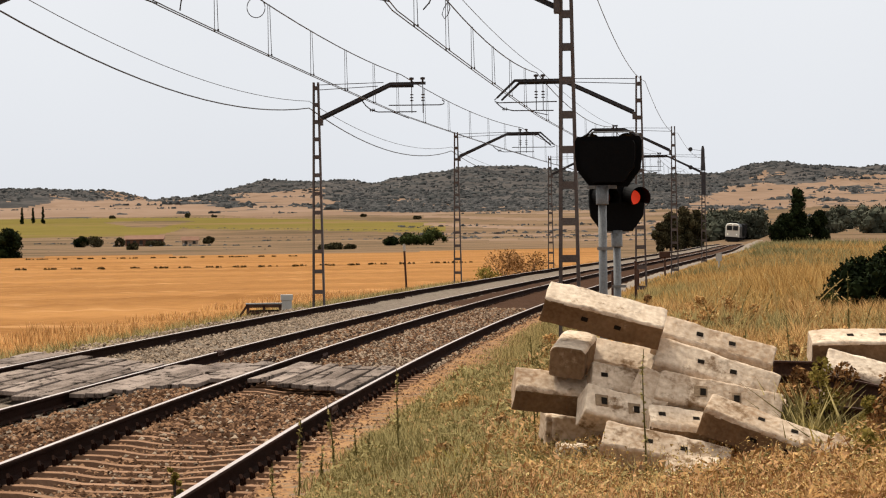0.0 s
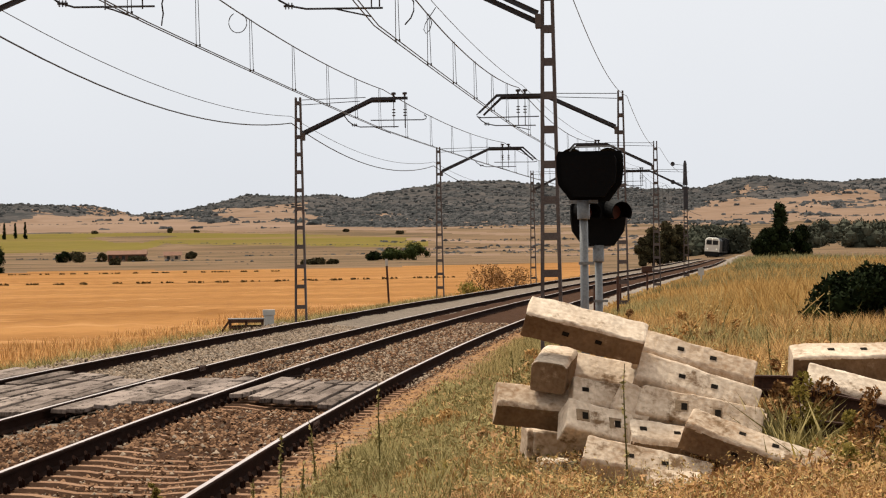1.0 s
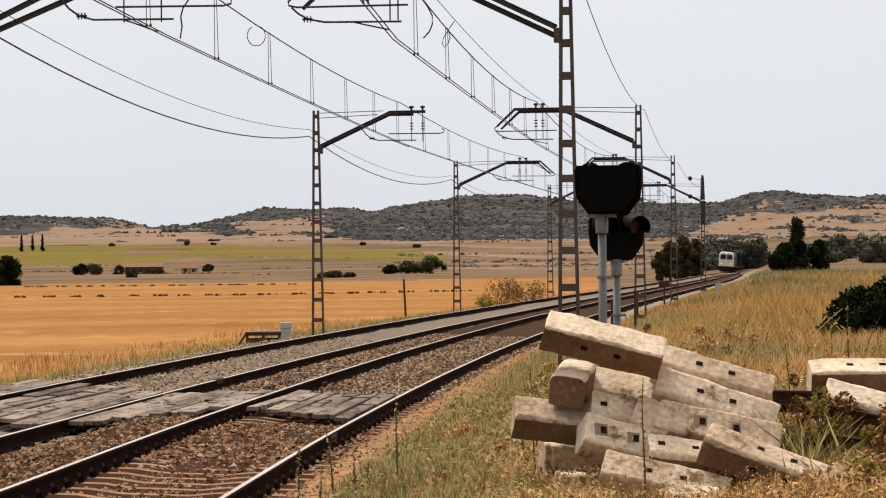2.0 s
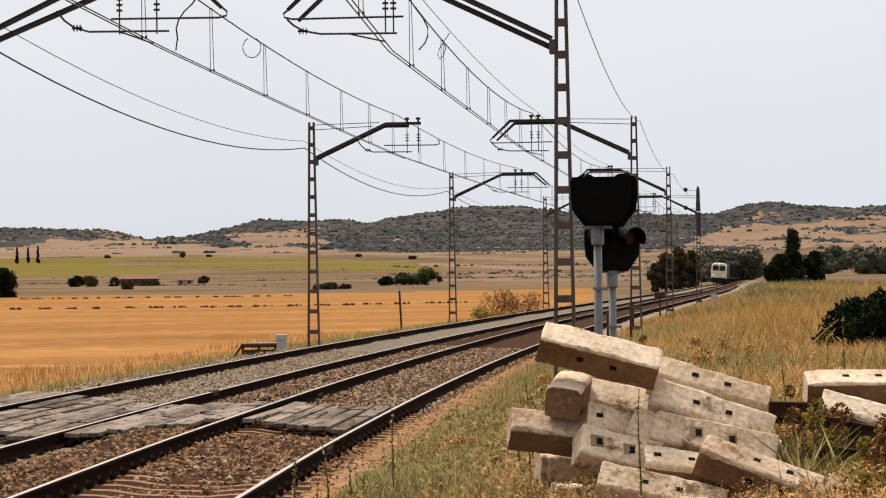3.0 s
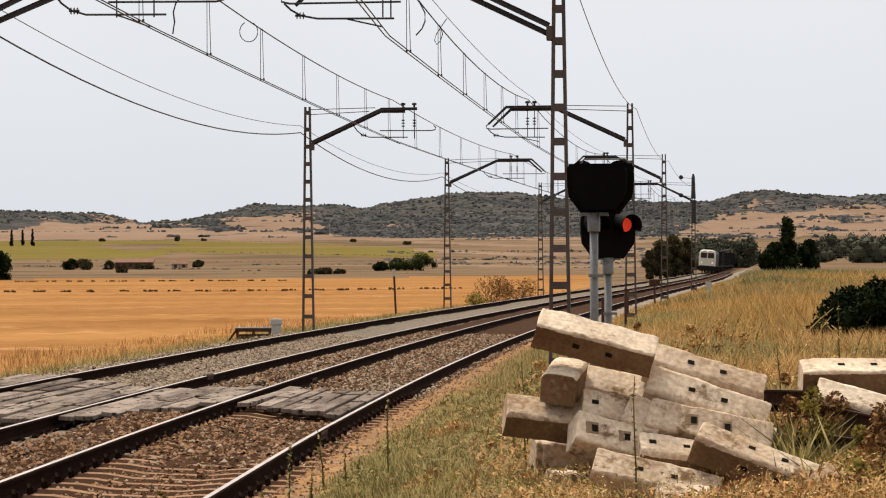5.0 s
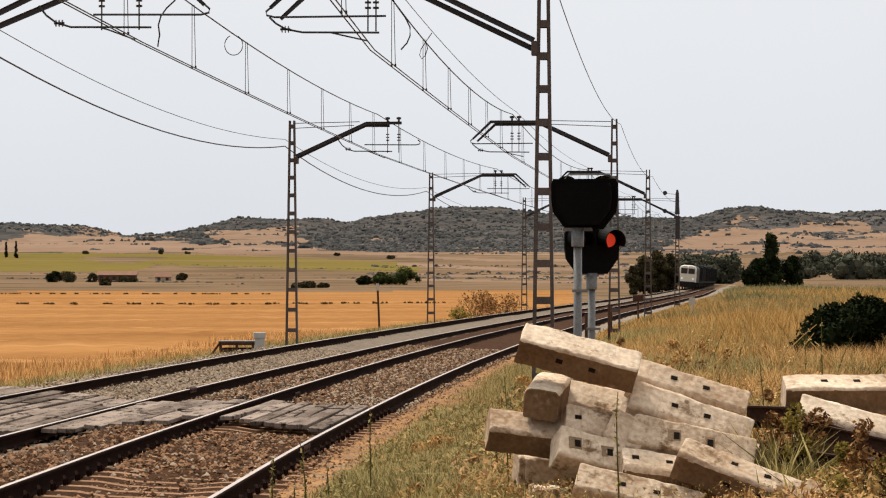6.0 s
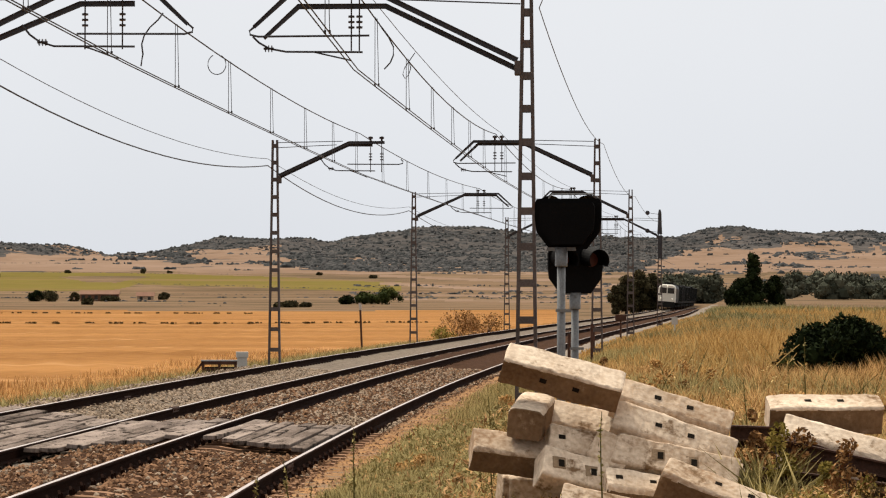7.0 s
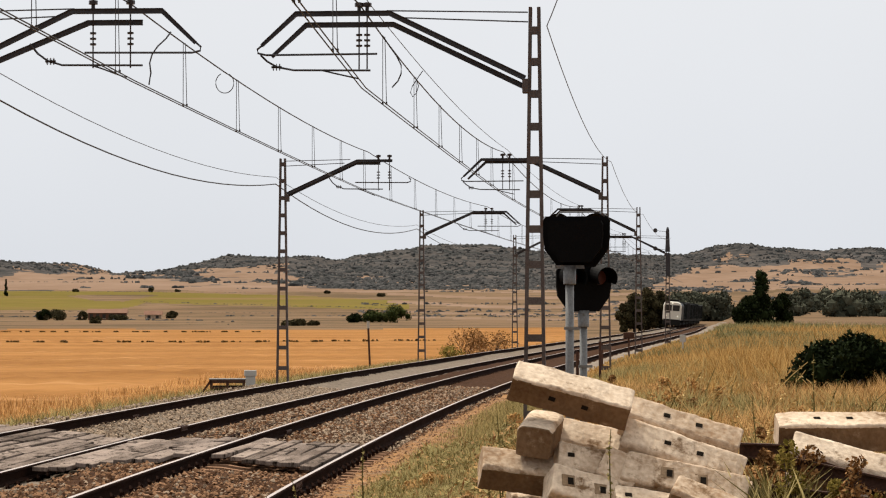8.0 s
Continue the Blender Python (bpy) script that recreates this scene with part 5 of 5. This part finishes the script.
for i, (tx, ty, tw, th, m) in enumerate(((-94.2, 690, 2.6, 2.7, LEAF_OLIVE), (-97.2, 692, 2.2, 3.3, LEAF_DARK), (-88.5, 694, 1.5, 2.4, LEAF_OLIVE), (-76, 620, 1.6, 1.5, LEAF_OLIVE), (-80, 697, 2.4, 1.0, LEAF_OLIVE),
                                         (-11, 640, 3.6, 3.9, LEAF_GREEN), (-16, 645, 4.0, 2.6, LEAF_GREEN), (-20, 640, 2.4, 2.0, LEAF_DARK), (-30, 575, 2.4, 0.9, LEAF_OLIVE),
                                         (-26.5, 577, 1.2, 1.0, LEAF_OLIVE), (-71.5, 745, 1.5, 2.2, LEAF_OLIVE), (-115, 620, 1.6, 1.5, LEAF_DARK), (-51, 1240, 2.6, 2.0, LEAF_OLIVE),
                                         (-133, 1290, 3.2, 3.0, LEAF_OLIVE), (-169, 1300, 3.2, 1.8, LEAF_OLIVE), (-122, 1300, 2.2, 1.8, LEAF_OLIVE), (-26, 1180, 3.0, 2.2, LEAF_OLIVE))):
    bush("field_bush", tx, ty, tw * (1.35 if ty < 950 else 0.8), th * (0.85 if ty < 950 else 0.6), m, 1400, 0.22, 200 + i, "dark rounded bush among dry fields", group="field bushes", clumps=14, trunk=0.1)


def weed_rows():
    """Low dark weed heaps along the field's furrow."""
    rng = random.Random(5)
    spots = [(-53 + 3.2 * i + rng.uniform(-0.4, 0.4), 325 + 0.12 * i, rng.uniform(0.8, 1.15) if i > 4 else rng.uniform(0.3, 0.7), 0.17) for i in range(17)]
    spots += [(-75 + 2.6 * i + rng.uniform(-0.8, 0.8), 470, rng.uniform(0.3, 0.9), 0.17) for i in range(18)]
    for i, (x, y, w, h) in enumerate(spots):
        t = thing("weed_heap", on_ground(x, y), "low brown-green weeds across the stubble", "weeds", "furrow weeds")
        c = [(rng.uniform(-w, w), rng.uniform(-0.3, 0.3), h * rng.uniform(0.2, 0.6)) for _ in range(12)]
        v, f = leaves(c, [h * rng.uniform(0.5, 0.8) for _ in c], 300, 0.08, 300 + i)
        from_arrays("foliage", v, f, WEED_BROWN, "stuff", parent=t)


weed_rows()


THICKETS = [(-0.1054, 1850, 9, 60, 70, 1.3), (-0.0955, 1900, 8, 60, 50, 1.1), (-0.0858, 1720, 10, 50, 70, 1.2), (-0.075, 1660, 8, 20, 14, 0.8), (-0.062, 1700, 12, 40, 40, 0.9), (-0.046, 1640, 16, 70, 120, 1.1), (-0.03, 1560, 18, 60, 60, 0.9),
            (-0.02, 1420, 16, 40, 40, 0.8), (-0.112, 1660, 5, 10, 8, 0.8), (-0.128, 1480, 3, 6, 6, 0.8), (-0.104, 1480, 3, 6, 8, 0.9), (-0.0945, 1480, 3, 6, 6, 0.8), (-0.068, 1440, 8, 10, 12, 0.6),
            (0.112, 1700, 14, 60, 60, 1.0), (0.125, 1560, 10, 40, 40, 0.9), (0.135, 1900, 12, 50, 40, 1.0), (0.150, 1050, 20, 90, 160, 1.1), (0.138, 960, 14, 60, 70, 0.9), (0.09, 1350, 22, 80, 60, 0.9)]
HEDGES = [(-0.157, -0.07, 1345, 1270, 190, 0.28), (-0.107, -0.02, 1085, 985, 220, 0.30), (-0.09, -0.015, 900, 880, 130, 0.26), (-0.157, -0.115, 790, 800, 70, 0.35), (-0.13, -0.085, 700, 690, 50, 0.36), (-0.09, -0.06, 640, 655, 20, 0.3),
          (-0.135, -0.105, 1205, 1200, 40, 0.25), (-0.16, -0.02, 600, 600, 60, 0.22), (-0.157, -0.11, 930, 940, 60, 0.3), (-0.155, -0.12, 1700, 1690, 70, 0.4)]


def hill_scrub():
    """Thousands of shrubs on the hills."""
    rng = np.random.RandomState(8)
    n = 50000
    y = rng.uniform(620, 2760, n)
    s = rng.uniform(-0.19, 0.19, n)
    x = s * y
    z = ground_z(x, y)
    low = np.interp(s, [-0.2, -0.16, -0.15, -0.12, -0.112, -0.09, -0.08, -0.056, -0.048, 0.0, 0.07, 0.085, 0.10, 0.16], [38, 36, 43, 42, 31, 30, 42, 42, 20, 14, 15, 36, 47, 46])
    c = clump(x, y, 26, 21)
    odds = rng.uniform(0, 1, n)
    hill = y > 1380
    keep = hill & (((z > low - 3) & (odds < 0.75)) | ((c > np.where(s > 0.08, 0.68, 0.78)) & (odds < 0.22)))
    keep |= ~hill & (s > -0.03) & (s < 0.12) & (c > 0.66) & (odds < 0.5)
    keep |= ~hill & (s <= -0.03) & ((y < 860) | (y > 1270)) & (c > 0.80) & (odds < 0.4)
    x, y = x[keep], y[keep]
    grow = np.clip(y / 2000, 0.35, 1.0)
    # thickets on the reaped slopes: bearing, distance, half width, depth, count, growth
    for ts, ty, tw, td, tn, tg in THICKETS:
        x = np.concatenate([x, ts * ty + tw * rng.normal(0, 0.5, tn)])
        y = np.concatenate([y, ty + td * rng.normal(0, 0.5, tn)])
        grow = np.concatenate([grow, np.full(tn, tg)])
    # hedges and weedy banks along the field edges: bearings, distances, count, growth
    for s0, s1, y0, y1, tn, tg in HEDGES:
        f = rng.uniform(0, 1, tn)
        hy = y0 + (y1 - y0) * f + 5 * np.sin(f * 17) + rng.normal(0, 2, tn)
        x = np.concatenate([x, (s0 + (s1 - s0) * f) * hy])
        y = np.concatenate([y, hy])
        grow = np.concatenate([grow, np.full(tn, tg)])
    crest = rng.uniform(-0.18, 0.18, 900)
    cy = 2690 + rng.normal(0, 22, 900)
    ok = clump(crest * 2700, cy, 30, 27) > 0.42
    x, y = np.concatenate([x, (crest * cy)[ok]]), np.concatenate([y, cy[ok]])
    grow = np.concatenate([grow, np.full(int(ok.sum()), 0.75)])
    z = ground_z(x, y) + hill_bump(x, y)
    n = len(x)
    w, h = rng.uniform(0.7, 3.6, n) * grow, rng.uniform(0.6, 2.2, n) * grow
    base = np.array([(math.cos(a), math.sin(a), 0) for a in np.linspace(0, 6.28, 7)[:6]] + [(0.62 * math.cos(a), 0.62 * math.sin(a), 0.75) for a in np.linspace(0.5, 6.78, 7)[:6]] + [(0, 0, 1)])
    v = base[None] * np.stack([w, w, h], -1)[:, None] * rng.uniform(0.5, 1.35, (n, 13, 1)) + np.stack([x, y, z - 0.4], -1)[:, None]
    tri = []
    for j in range(6):
        k = (j + 1) % 6
        tri += [(j, k, 6 + j), (k, 6 + k, 6 + j), (6 + j, 6 + k, 12)]
    f = (np.arange(n)[:, None, None] * 13 + np.array(tri)[None]).reshape(-1, 3)
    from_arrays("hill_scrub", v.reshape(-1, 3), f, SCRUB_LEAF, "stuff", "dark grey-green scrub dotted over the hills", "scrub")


# Distance haze is put into this bluish grey leaf colour.
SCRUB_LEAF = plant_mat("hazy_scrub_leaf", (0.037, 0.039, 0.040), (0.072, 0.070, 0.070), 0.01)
hill_scrub()


def stalk(x, y, h, bend, seed, kind):
    """One tall stem with side leaves or a seed head."""
    rng = random.Random(seed)
    dry = kind == "dry"
    t = thing("tall_weed", on_ground(x, y), "pale bent dry stalk in the grass" if dry else "upright green weed spike with small leaves", "weed", "tall dry stalks" if dry else "tall weeds")
    a = rng.uniform(0, 6.28)
    pts = [(bend * h * (i / 6) ** 2 * math.cos(a) + rng.uniform(-0.01, 0.01), 0.3 * bend * h * (i / 6) ** 2 * math.sin(a), h * i / 6) for i in range(7)]
    r = (0.009 if dry else 0.0065) * (1 + y / 70)
    part("stem", tube(pts, 0, 5, [r * (1 - 0.1 * i) for i in range(7)]), STALK if dry else STALK_DARK, t)
    c = [Vector(pts[i // 2]).lerp(Vector(pts[i // 2 + 1]), 0.5 * (i % 2)) for i in range(3 if not dry else 8, 12)]
    v, f = leaves([tuple(p) for p in c], [0.016 if not dry else 0.02] * len(c), 34 if not dry else 20, 0.020, seed, 2.5)
    from_arrays("leaves", v, f, GRASS_GREEN if not dry else STALK, "stuff", parent=t)


TALL = [(-0.68, 24.0, 0.82, 0.04), (-1.18, 23.0, 0.60, 0.07), (-1.34, 21.2, 0.58, 0.06), (-1.02, 23.4, 0.36, 0.08), (-0.93, 23.8, 0.30, 0.1), (-1.23, 22.0, 0.30, 0.08), (1.19, 19.9, 0.95, 0.02),
        (0.45, 22.0, 1.05, 0.05), (-1.50, 20.6, 0.30, 0.1), (0.50, 24.0, 0.62, 0.06), (2.36, 25.0, 0.9, 0.04), (4.32, 33.0, 1.3, 0.05), (0.38, 22.6, 0.8, 0.08), (1.86, 24.5, 1.0, 0.05), (2.9, 26.0, 1.0, 0.06)]
for i, (sx, sy, sh, sb) in enumerate(TALL):
    stalk(sx, sy, sh, sb, 400 + i, "green")
rng_stalk = random.Random(77)
leafy_sprig = bush("track_weed", -2.24, 20.9, 0.075, 0.38, LEAF_LUSH, 420, 0.020, 9, "small yellow-green weed between the rails", "weed", clumps=8, trunk=0.008)
leafy_sprig.matrix_basis = pose(-2.24, 20.9, -0.22)
for i in range(90):
    sy = rng_stalk.uniform(23, 60)
    sx = sy * rng_stalk.uniform(0.075, 0.155)
    if sx - track_x(sy) > 3.2:
        stalk(sx, sy, rng_stalk.uniform(0.5, 1.1), rng_stalk.uniform(0.25, 0.8), 500 + i, "dry" if i % 5 else "green")


def leafy_weed(x, y, w, h, seed):
    """A rank weed with long drooping leaves."""
    rng = np.random.RandomState(seed)
    n = 420
    bx, by = x + rng.normal(0, w * 0.5, n), y + rng.normal(0, 0.22, n)
    t = blades("leafy_weed", bx, by, h * rng.uniform(0.15, 0.85, n), rng.uniform(0.008, 0.028, n), LEAF_LUSH if seed % 2 else GRASS_GREEN, 1.0, "rank green weed growing among concrete blocks", seed)
    return t


for i, (wx, wy, ww, wh) in enumerate(((2.50, 20.6, 0.25, 0.65), (2.75, 20.4, 0.25, 0.55), (2.45, 20.9, 0.2, 0.85), (3.05, 20.3, 0.3, 0.45), (2.35, 20.2, 0.25, 0.35), (3.3, 20.4, 0.25, 0.5), (0.2, 20.9, 0.25, 0.45), (0.45, 20.6, 0.3, 0.38), (0.75, 20.45, 0.3, 0.3), (-0.1, 21.2, 0.25, 0.4))):
    leafy_weed(wx, wy, ww, wh, 600 + i)
for i, (wx, wy, ww, wh) in enumerate(((2.55, 20.75, 0.24, 0.80), (2.72, 21.0, 0.22, 0.75), (2.85, 20.55, 0.22, 0.52), (2.42, 21.15, 0.16, 0.95), (3.15, 20.5, 0.2, 0.42))):
    bush("weed_bush", wx, wy, ww, wh, LEAF_RUST if i % 2 else LEAF_LUSH, 900, 0.020, 700 + i, "reddish brown rank weed between concrete blocks" if i % 2 else "rank yellow-green weed between concrete blocks", "weed", "rank weeds", clumps=18, trunk=0.010, core=False)
rng_weed = random.Random(31)
for i in range(64):
    wy = 21.5 + 40 * rng_weed.uniform(0, 1) ** 1.3
    edge = track_x(wy)
    wx = edge + 2.1 + (0.16 * wy - edge - 2.1) * rng_weed.uniform(0, 1)
    if wy < 24 and 0.2 < wx < 3.4:
        continue
    near_track = min(1.0, 0.35 + (wx - edge - 2.1) * 0.3)
    bush("dry_weed", wx, wy, rng_weed.uniform(0.22, 0.55), rng_weed.uniform(0.28, 0.62) * near_track, (GRASS_DRY, GRASS_GREEN, LEAF_RUST)[i % 3], 900, 0.022 * (0.6 + wy / 60), 800 + i,
         ("straw-coloured withered weed in dry grass", "olive-green bushy weed in dry grass", "reddish brown withered weed in dry grass")[i % 3], "weed", "bushy weeds of the verge", clumps=14, trunk=0.008, core=False)
for i, (wx, wy, ww, wh) in enumerate(((2.92, 19.9, 0.22, 0.75), (3.08, 19.5, 0.20, 0.55), (2.70, 19.4, 0.22, 0.38), (2.45, 19.2, 0.20, 0.28), (2.95, 19.0, 0.24, 0.34), (2.60, 18.7, 0.22, 0.24), (2.78, 18.4, 0.22, 0.26))):
    bush("rank_weed", wx, wy, ww, wh, (LEAF_RUST, WEED_BROWN, LEAF_LUSH)[i % 3], 700, 0.020, 900 + i, ("reddish brown withered weed beside concrete blocks", "dark brown withered weed beside concrete blocks", "rank yellow-green weed beside concrete blocks")[i % 3],
         "weed", "rank weeds by the pile", clumps=20, trunk=0.007, core=False)


# ---- crossing boards ----
OLD_PLANK = material("grey_weathered_plank", (0.11, 0.084, 0.070), (0.33, 0.265, 0.228), 1.1, 0.9, 0, 0.8, 16, stain=(0.022, 0.016, 0.012), stain_at=0.585, per_object=0.28, spec=0.02, stretch=(3.5, 0.8, 1))


def crossing_deck():
    """Old boards laid along and between the rails of both tracks."""
    t = thing("crossing_deck", Matrix(), "grey weathered boards of an old level crossing", "level crossing")
    rng = random.Random(12)
    bays = [(-0.76, 0.72, 0.0), (-2.86, -0.98, 0.0), (-3.8 - 0.78, -3.8 + 0.74, -SPACING), (-5.6, -3.8 - 0.98, -SPACING)]
    for a, b, off in bays:
        k = max(1, round((b - a) / 0.22))
        cuts = [a + (b - a) * (i + (rng.uniform(-0.28, 0.28) if 0 < i < k else 0)) / k for i in range(k + 1)]
        for i in range(k):
            o, w = (cuts[i] + cuts[i + 1]) / 2, cuts[i + 1] - cuts[i]
            near = (34.9 - 1.2 * o if o > -0.9 else 36.4 + (o + 0.98) * 1.15 if o > -2.9 else 34.0 - (o + 3.1) * 1.2) + rng.uniform(-0.35, 0.35)
            stop = 40.0 + max(0, -o) * 0.9 + rng.uniform(-0.5, 0.4)
            # the boards follow the height of the rails beside them
            level = float(np.interp(o, [-4.67, -2.93, -0.87, 0.87], [0.03, -0.10, 0.035, -0.035])) + (0.035 if o < -1.95 else 0.0)
            y = near
            while y < stop - 0.5:
                ln = min(rng.uniform(1.8, 4.6), stop - y)
                bm = box(w - rng.uniform(0.012, 0.06), ln - rng.uniform(0.02, 0.12), 0.055, None, 0.006, 1)
                for v in bm.verts:
                    v.co.y += 0.06 * noise.noise(Vector((v.co.x * 9 + i, v.co.y * 3 + y, 3)))
                    v.co.z += 0.014 * noise.noise(Vector((v.co.x * 5 + i, v.co.y * 2 + y, 0)))
                ob = part("plank", bm, OLD_PLANK, t)
                ob.matrix_basis = track_pose(y + ln / 2, o) @ pose(0, 0, level - 0.052 + rng.uniform(-0.022, 0.006), rng.uniform(-0.35, 0.35), rng.uniform(-2.2, 2.2), rng.uniform(-0.8, 0.8))
                y += ln
    return t


crossing_deck()


def loose_stones():
    """Broken stone over the beds; the pale ones lie by the farther track."""
    rng = np.random.RandomState(6)
    oct_v = np.array([(1, 0, 0), (-1, 0, 0), (0, 1, 0), (0, -1, 0), (0.2, 0.1, 0.75), (-0.25, -0.1, 0.7)], float)
    oct_f = np.array([(0, 2, 4), (2, 5, 4), (2, 1, 5), (1, 3, 5), (3, 4, 5), (3, 0, 4)])
    n = 75000
    y = 15 + 60 * rng.uniform(0, 1, n) ** 1.5
    r = rng.uniform(-5.6, 1.12, n)
    gauge = np.abs(r) < 0.82
    keep = ~((y > np.interp(r, [-5.6, -3.1, -2.9, -1.0, -0.8, 0.8], [36.2, 33.7, 33.8, 35.9, 35.4, 33.6])) & (y < 40.2 + np.maximum(0, -r) * 0.9) & (r > -5.6))
    keep &= (np.abs(np.abs(r) - 0.869) > 0.10) & (np.abs(np.abs(r + SPACING) - 0.869) > 0.10)
    # few stones lie on the sleepers themselves
    on = np.abs((y - 14.0 + 0.3) % 0.6 - 0.3) < 0.10
    keep &= ~(gauge & (y < 27.5) & on & (rng.uniform(0, 1, n) < 0.9))
    y, r, gauge = y[keep], r[keep], gauge[keep]
    n = len(y)
    x = np.interp(y, LUT_Y, LUT_X) + r
    z = -0.188 - np.where(r < -1.95, (r + SPACING) * 0.075 + 0.035, r * 0.040) + bed_lift(r, y) + rng.uniform(-0.012, 0.018, n)
    s = (0.012 + 0.030 * rng.uniform(0, 1, n) ** 1.6) * np.where(gauge & (y < 27), 0.8, 1.0)
    v = oct_v[None] * s[:, None, None] * rng.uniform(0.5, 1.35, (n, 6, 1))
    a = rng.uniform(0, 6.28, n)
    ca, sa = np.cos(a)[:, None], np.sin(a)[:, None]
    q = rng.uniform(-0.6, 0.6, n)[:, None]
    vx, vy, vz = v[..., 0], v[..., 1], v[..., 2]
    vy, vz = vy * np.cos(q) - vz * np.sin(q), vy * np.sin(q) + vz * np.cos(q)
    v = np.stack([vx * ca - vy * sa + x[:, None], vx * sa + vy * ca + y[:, None], vz + z[:, None]], -1)
    pale = (r < -2.9) | (rng.uniform(0, 1, n) < np.where(y > 40, 0.5, 0.15)) | ((y > 40.5) & (y < 45) & (r > 0.1))
    for mask, mat, label in ((~pale, STONE, "brown broken ballast stone"), (pale, STONE_GREY, "pale grey broken ballast stone")):
        k = int(mask.sum())
        f = (np.arange(k)[:, None, None] * 6 + oct_f[None]).reshape(-1, 3)
        from_arrays("ballast_stones", v[mask].reshape(-1, 3), f, mat, "stuff", label, "ballast")


loose_stones()


def verge_pebbles():
    """Grit and small stones strewn over the sandy strip beside the track."""
    rng = np.random.RandomState(16)
    n = 9000
    y = 16 + 50 * rng.uniform(0, 1, n) ** 1.4
    r = 1.12 + 0.95 * rng.uniform(0, 1, n) ** 1.3
    x = np.interp(y, LUT_Y, LUT_X) + r
    z = rough_z(x, y)
    base = np.array([(1, 0, 0), (-0.2, 0.9, 0), (-0.8, -0.6, 0), (0.1, 0.05, 0.7)])
    s = 0.006 + 0.026 * rng.uniform(0, 1, n) ** 2.5
    a = rng.uniform(0, 6.28, n)
    v = base[None] * s[:, None, None] * rng.uniform(0.6, 1.4, (n, 4, 1))
    ca, sa = np.cos(a)[:, None], np.sin(a)[:, None]
    v = np.stack([v[..., 0] * ca - v[..., 1] * sa + x[:, None], v[..., 0] * sa + v[..., 1] * ca + y[:, None], v[..., 2] + z[:, None]], -1)
    f = (np.arange(n)[:, None, None] * 4 + np.array([(0, 1, 3), (1, 2, 3), (2, 0, 3)])[None]).reshape(-1, 3)
    from_arrays("verge_pebbles", v.reshape(-1, 3), f, STONE, "stuff", "grit and small stones on a sandy track edge", "stones")


verge_pebbles()


def check_rail():
    """A worn guard rail lying between the tracks past the boards."""
    t = thing("spare_rail", Matrix(), "rusty spare rail lying between two tracks", "rail")
    bm = tube([track_pose(y, -1.45) @ Vector((0, 0, -0.10)) for y in np.arange(41.5, 56, 1.0)], 0.06, 6)
    part("bar", bm, RAIL_SIDE, t)


check_rail()


def fishplate(y, offset):
    """A bolted rail joint."""
    t = thing("rail_joint", track_pose(y, offset), "rusty bolted joint on a rail", "rail joint", "rail joints")
    for s in (-0.028, 0.028):
        plate = part("fishplate", box(0.022, 0.62, 0.085, pose(s, 0, -0.088), 0.004, 1), RUSTY, t)
        for e in (-0.22, -0.08, 0.08, 0.22):
            part("bolt", tube([(s - 0.025, e, -0.088), (s + 0.025, e, -0.088)], 0.018, 6), RUSTY, plate)


for jy, jo in ((44.5, -0.869), (52.0, -SPACING - 0.869), (30.5, 0.869), (47.0, -SPACING + 0.869)):
    fishplate(jy, jo)


# ---- what moves ----
def motions():
    for vehicle, behind in train:
        walk(vehicle, [(t, track_pose(545 - 16.25 * t + behind, -SPACING)) for t in (0, 1, 2, 3, 4, 5, 6, 7, 8)])
    # the lens turns to its dark side and back, about every 1.2 s
    rows, turn = [(0.0, 0)], 0
    for t in (0.42, 1.04, 1.66, 2.26, 2.80, 3.36, 4.02, 4.62, 5.28, 5.82, 6.42, 7.02, 7.64):
        rows += [(t, turn), (t + 1 / 30, turn + 60), (t + 2 / 30, turn + 120), (t + 3 / 30, turn + 180)]
        turn += 180
    rows.append((8.0, turn))
    walk(red_lens, [(t, red_lens_pose @ pose(0, 0, 0, 0, 0, a)) for t, a in rows])


motions()
